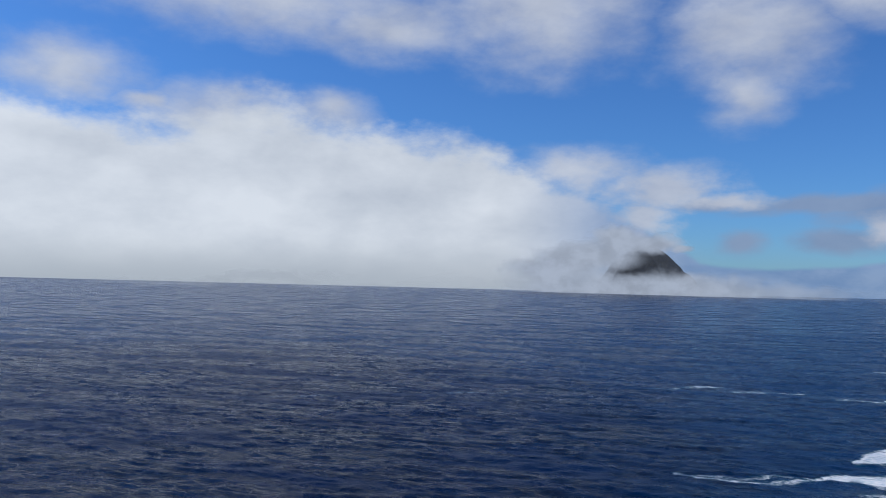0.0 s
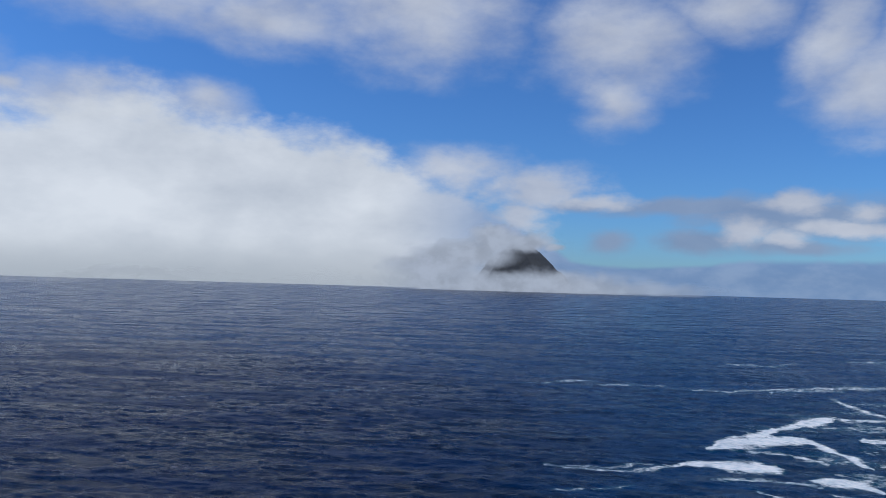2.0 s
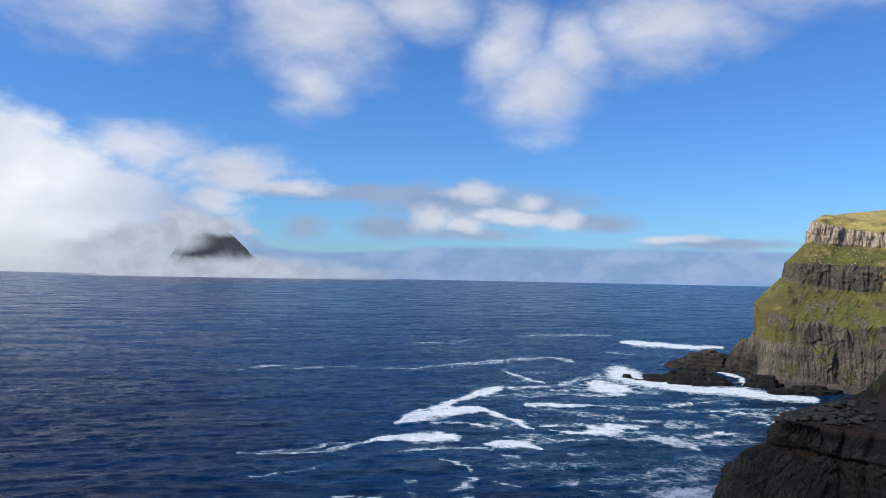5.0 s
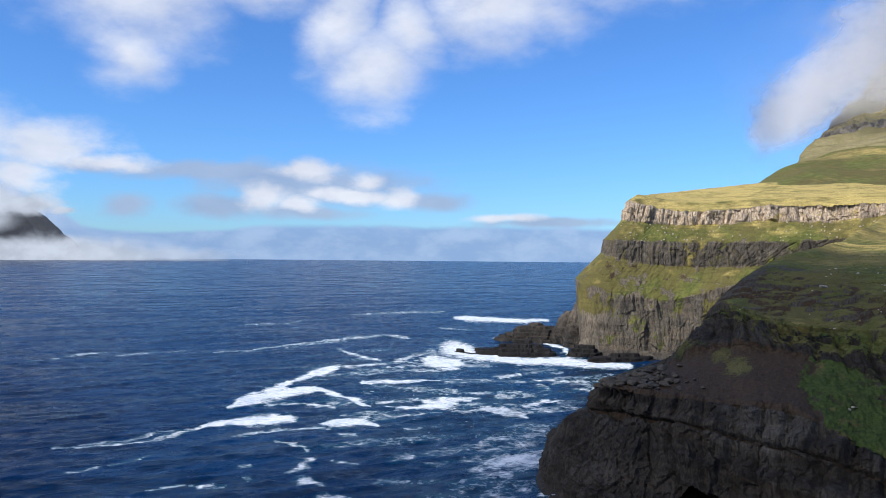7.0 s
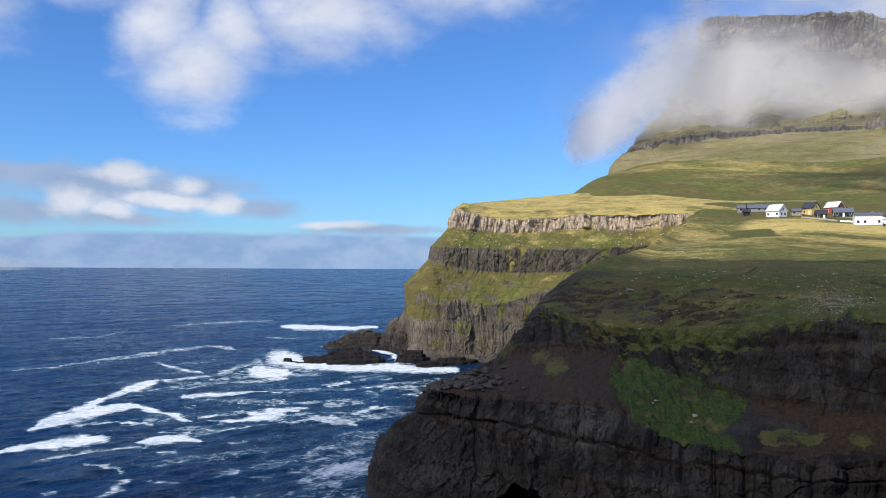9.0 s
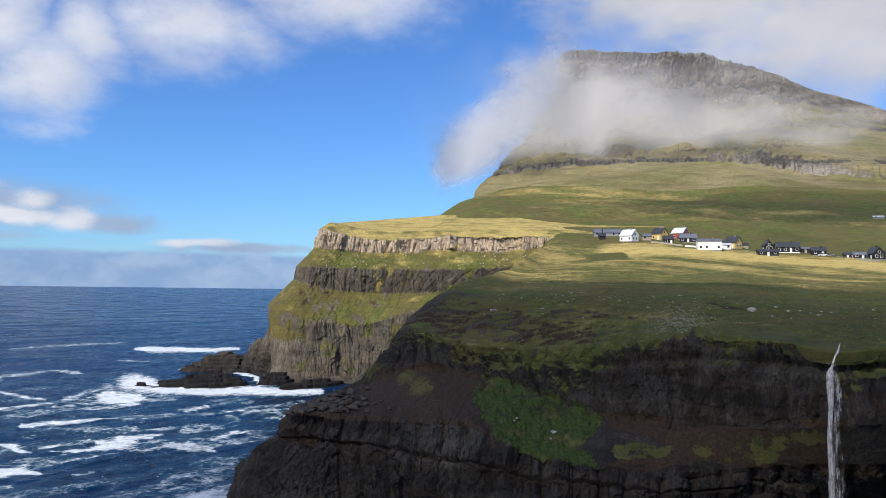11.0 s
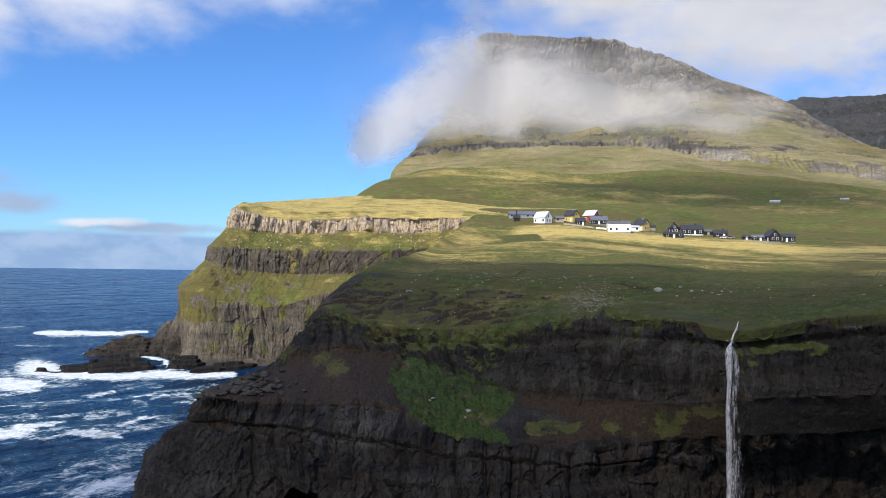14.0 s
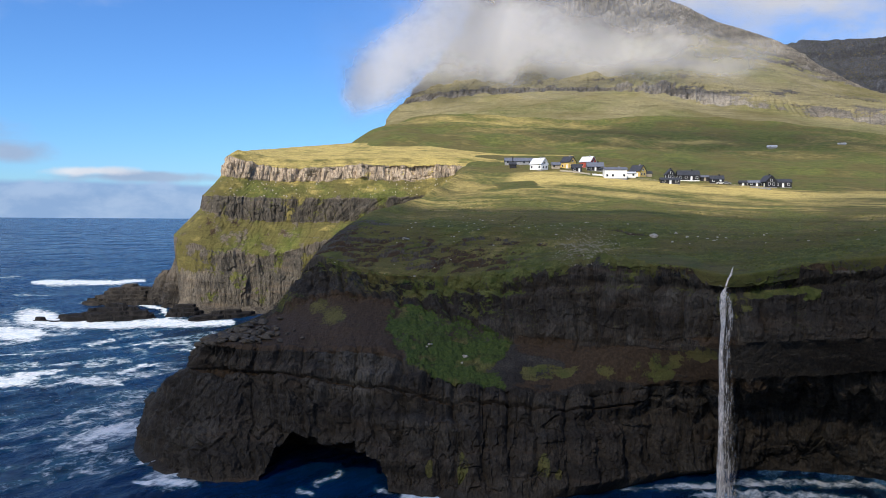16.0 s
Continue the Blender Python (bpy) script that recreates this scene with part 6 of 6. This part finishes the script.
def rail_between(p, q, z, half):
    """A bar from post to post, at a height over the land."""
    along_bar = (q - p).normalized()
    side = along_bar.cross(Vector((0, 0, 1))).normalized() * half
    bm = bmesh.new()
    rings = [[bm.verts.new(c + Vector((0, 0, z)) + sy * side + Vector((0, 0, sz * half))) for sy, sz in ((-1, -1), (1, -1), (1, 1), (-1, 1))] for c in (p, q)]
    for i in range(4):
        j = (i + 1) % 4
        bm.faces.new((rings[0][i], rings[0][j], rings[1][j], rings[1][i]))
    bm.faces.new(rings[0][::-1])
    bm.faces.new(rings[1])
    bmesh.ops.recalc_face_normals(bm, faces=bm.faces)
    return bm


def fence(a, b, label):
    posts = run_between(a, b, 2.6)
    base = new("fence")
    tagged(base, label, "fence", "village fences")
    for p in posts:
        part("post", box(p.x - 0.07, p.x + 0.07, p.y - 0.07, p.y + 0.07, p.z - 0.3, p.z + 1.2), BEIGE, base)
    for p, q in zip(posts, posts[1:]):
        for z in (0.55, 1.0):
            part("rail", rail_between(p, q, z, 0.05), BEIGE, base)


def garden_wall(a, b, label, mat):
    spots = run_between(a, b, 1.4)
    base = new("garden_wall")
    tagged(base, label, "wall", "garden walls")
    for i, (p, q) in enumerate(zip(spots, spots[1:])):
        part("stone", rail_between(p, q, 0.35 + 0.06 * math.sin(3.7 * i), 0.42), mat, base)


fence((86.75, 0.0406), (87.76, 0.0379), "weathered post and rail fence beside the tarred boathouse")
fence((91.95, 0.0328), (93.26, 0.0309), "weathered post and rail fence along the village lane")
fence((85.43, 0.0419), (86.68, 0.0406), "weathered post and rail fence below the yellow house")
garden_wall((80.43, 0.0526), (82.57, 0.0479), "low pale stone garden wall below the yellow house", STONE)
garden_wall((82.73, 0.0472), (83.61, 0.0459), "low white rendered garden wall beside the large white house", WHITE)
garden_wall((93.40, 0.0309), (94.68, 0.0291), "low grey stone garden wall before the black house", CONCRETE)


# --- stones
def rock_mesh(seed, sub=2, squash=0.65):
    rnd = random.Random(seed)
    bm = bmesh.new()
    bmesh.ops.create_icosphere(bm, subdivisions=sub, radius=1.0)
    ax = [Vector((rnd.uniform(-1, 1), rnd.uniform(-1, 1), rnd.uniform(-1, 1))).normalized() for _ in range(7)]
    cut = [rnd.uniform(0.55, 0.9) for _ in ax]
    for v in bm.verts:
        for a, c in zip(ax, cut):
            d = v.co.dot(a)
            if d > c:
                v.co -= a * (d - c)
        v.co *= 1 + 0.08 * noise.noise(v.co * 2.5 + Vector((seed, 0, 0)))
        v.co.z *= squash
    return bm


def rock_data(name, seed, mat, sub=2):
    me = bpy.data.meshes.new(name)
    bm = rock_mesh(seed, sub)
    bm.to_mesh(me)
    bm.free()
    me.materials.append(mat)
    return me


PALE_ROCKS = [rock_data("boulder", 500 + i, STONE) for i in range(4)]
DARK_ROCKS = [rock_data("block", 520 + i, RUBBLE) for i in range(5)]
rnd = random.Random(77)


def set_stone(name, data, at, size, label, group, category="stone"):
    ob = new(name, data)
    ob.matrix_world = Matrix.LocRotScale(at, Euler((rnd.uniform(-0.3, 0.3), rnd.uniform(-0.3, 0.3), rnd.uniform(0, 6.3))), (size * rnd.uniform(0.9, 1.4), size, size * rnd.uniform(0.7, 1.1)))
    return tagged(ob, label, category, group)


def on_land(b, d):
    q = spot(b, d, 0)
    return Vector((q[0], q[1], ground(q[0], q[1])))


for i in range(150):
    b, d = rnd.choice(((72, 196), (76, 200), (79, 205), (69, 205), (87, 190), (90, 185), (75, 215), (96, 195)))
    b, d = b + rnd.gauss(0, 2.6), d + rnd.gauss(0, 13)
    if 64 < b < 101 and d > 184:
        set_stone("stone", rnd.choice(PALE_ROCKS), on_land(b, d), rnd.uniform(0.14, 0.40), "pale lichened stone lying in the pasture", "stones in the pasture")
for b, d, s in ((69.2, 205, 1.15), (87.1, 192, 1.0), (88.6, 196, 0.6), (76.5, 212, 0.55)):
    set_stone("boulder", PALE_ROCKS[int(b) % 4], on_land(b, d), s, "large pale boulder lying in the green pasture", "boulders", "boulder")
ledge = sea_cliff_grid[(cliff_band > 3.05) & (cliff_band < 3.95)].reshape(-1, 3)


def on_ledge(b, r, pts=ledge):
    bear = np.degrees(np.arctan2(pts[:, 0], pts[:, 1]))
    pick = pts[np.abs(bear - b) < 0.25]
    return Vector(pick[int(r * (len(pick) - 1))])


for b, r, s in ((73.5, 0.45, 0.85), (71.2, 0.42, 0.55), (70.9, 0.38, 0.45), (73.6, 0.3, 0.4)):
    set_stone("boulder", PALE_ROCKS[int(b * 3) % 4], on_ledge(b, r), s, "pale boulder on the mossy cliff ledge", "boulders", "boulder")
for i in range(190):
    b = min(66.0, max(54.6, 54.8 + abs(rnd.gauss(0, 2.7))))
    set_stone("rubble_block", rnd.choice(DARK_ROCKS), on_ledge(b, rnd.random() ** 1.3) + Vector((0, 0, 0.35)), rnd.uniform(0.4, 1.4) * (1.0 if b < 60.2 else 0.45), "dark fallen basalt block on the brown ledge", "fallen blocks", "rock")


def scree(name, label, spots, data, mat, kind="stuff"):
    """Many small stones in one mesh."""
    bm = bmesh.new()
    for at, size in spots:
        m = Matrix.LocRotScale(at, Euler((rnd.uniform(0, 3), rnd.uniform(0, 3), rnd.uniform(0, 6))), (size, size * rnd.uniform(0.6, 1), size * 0.7))
        bmesh.ops.create_icosphere(bm, subdivisions=1, radius=1.0, matrix=m)
    ob = mesh_object(name, bm, mat)
    return tagged(ob, label, "stones", kind=kind)


scree("scree", "patch of small pale stones strewn in the turf", [(on_land(rnd.gauss(82.3, 1.15), rnd.gauss(183, 7)), rnd.uniform(0.06, 0.19)) for _ in range(900)], PALE_ROCKS[0], STONE)
talus = head_grid[158:192].reshape(-1, 3)
bt = np.degrees(np.arctan2(talus[:, 0], talus[:, 1]))
talus = talus[(bt > 56) & (bt < 73) & (np.hypot(talus[:, 0], talus[:, 1]) < 480)]
scree("talus", "pale boulders fallen below the top crag", [(Vector(talus[rnd.randrange(len(talus))]), rnd.uniform(0.25, 0.75)) for _ in range(120)], PALE_ROCKS[0], STONE)


# --- tussocks of rough grass over the near pasture, too many to count
def tussocks(count):
    verts, faces = [], []
    for i in range(count):
        b = rnd.uniform(63.5, 103)
        d = (186 if b < 80 else 172 if b < 87 else 158) + 140 * rnd.random() ** 1.5
        q = spot(b, d, 0)
        row = np.searchsorted(TURF_KEYS, b)
        lo, hi = max(0, row - 900), row + 900
        near = TURF_SORT[lo:hi]
        z = near[np.argmin((near[:, 0] - q[0]) ** 2 + (near[:, 1] - q[1]) ** 2), 2]
        r, h = rnd.uniform(0.12, 0.42), rnd.uniform(0.05, 0.2)
        n0 = len(verts)
        turn = rnd.uniform(0, 6.28)
        for j in range(6):
            a = turn + j * math.pi / 3
            rr = r * rnd.uniform(0.75, 1.25)
            verts.append((q[0] + rr * math.cos(a), q[1] + rr * math.sin(a), z - 0.1))
        for j in range(6):
            a = turn + (j + 0.5) * math.pi / 3
            rr = 0.55 * r * rnd.uniform(0.6, 1.2)
            verts.append((q[0] + rr * math.cos(a), q[1] + rr * math.sin(a), z + h * rnd.uniform(0.7, 1.1)))
        for j in range(6):
            k = (j + 1) % 6
            faces.append((n0 + j, n0 + k, n0 + 6 + j))
            faces.append((n0 + k, n0 + 6 + k, n0 + 6 + j))
        faces.append(tuple(n0 + 6 + j for j in range(6)))
    me = bpy.data.meshes.new("tussock_grass")
    me.from_pydata(verts, [], faces)
    me.materials.append(TUFT)
    return tagged(new("tussock_grass", me), "rough tussock grass covering the near pasture", "grass", kind="stuff")


flat_turf = flatten(meadow_grid)
turf_key = np.degrees(np.arctan2(flat_turf[:, 0], flat_turf[:, 1]))
pick = (np.hypot(flat_turf[:, 0], flat_turf[:, 1]) < 330) & (turf_key > 60)
order = np.argsort(turf_key[pick])
TURF_SORT, TURF_KEYS = flat_turf[pick][order], turf_key[pick][order]
tussocks(7000)
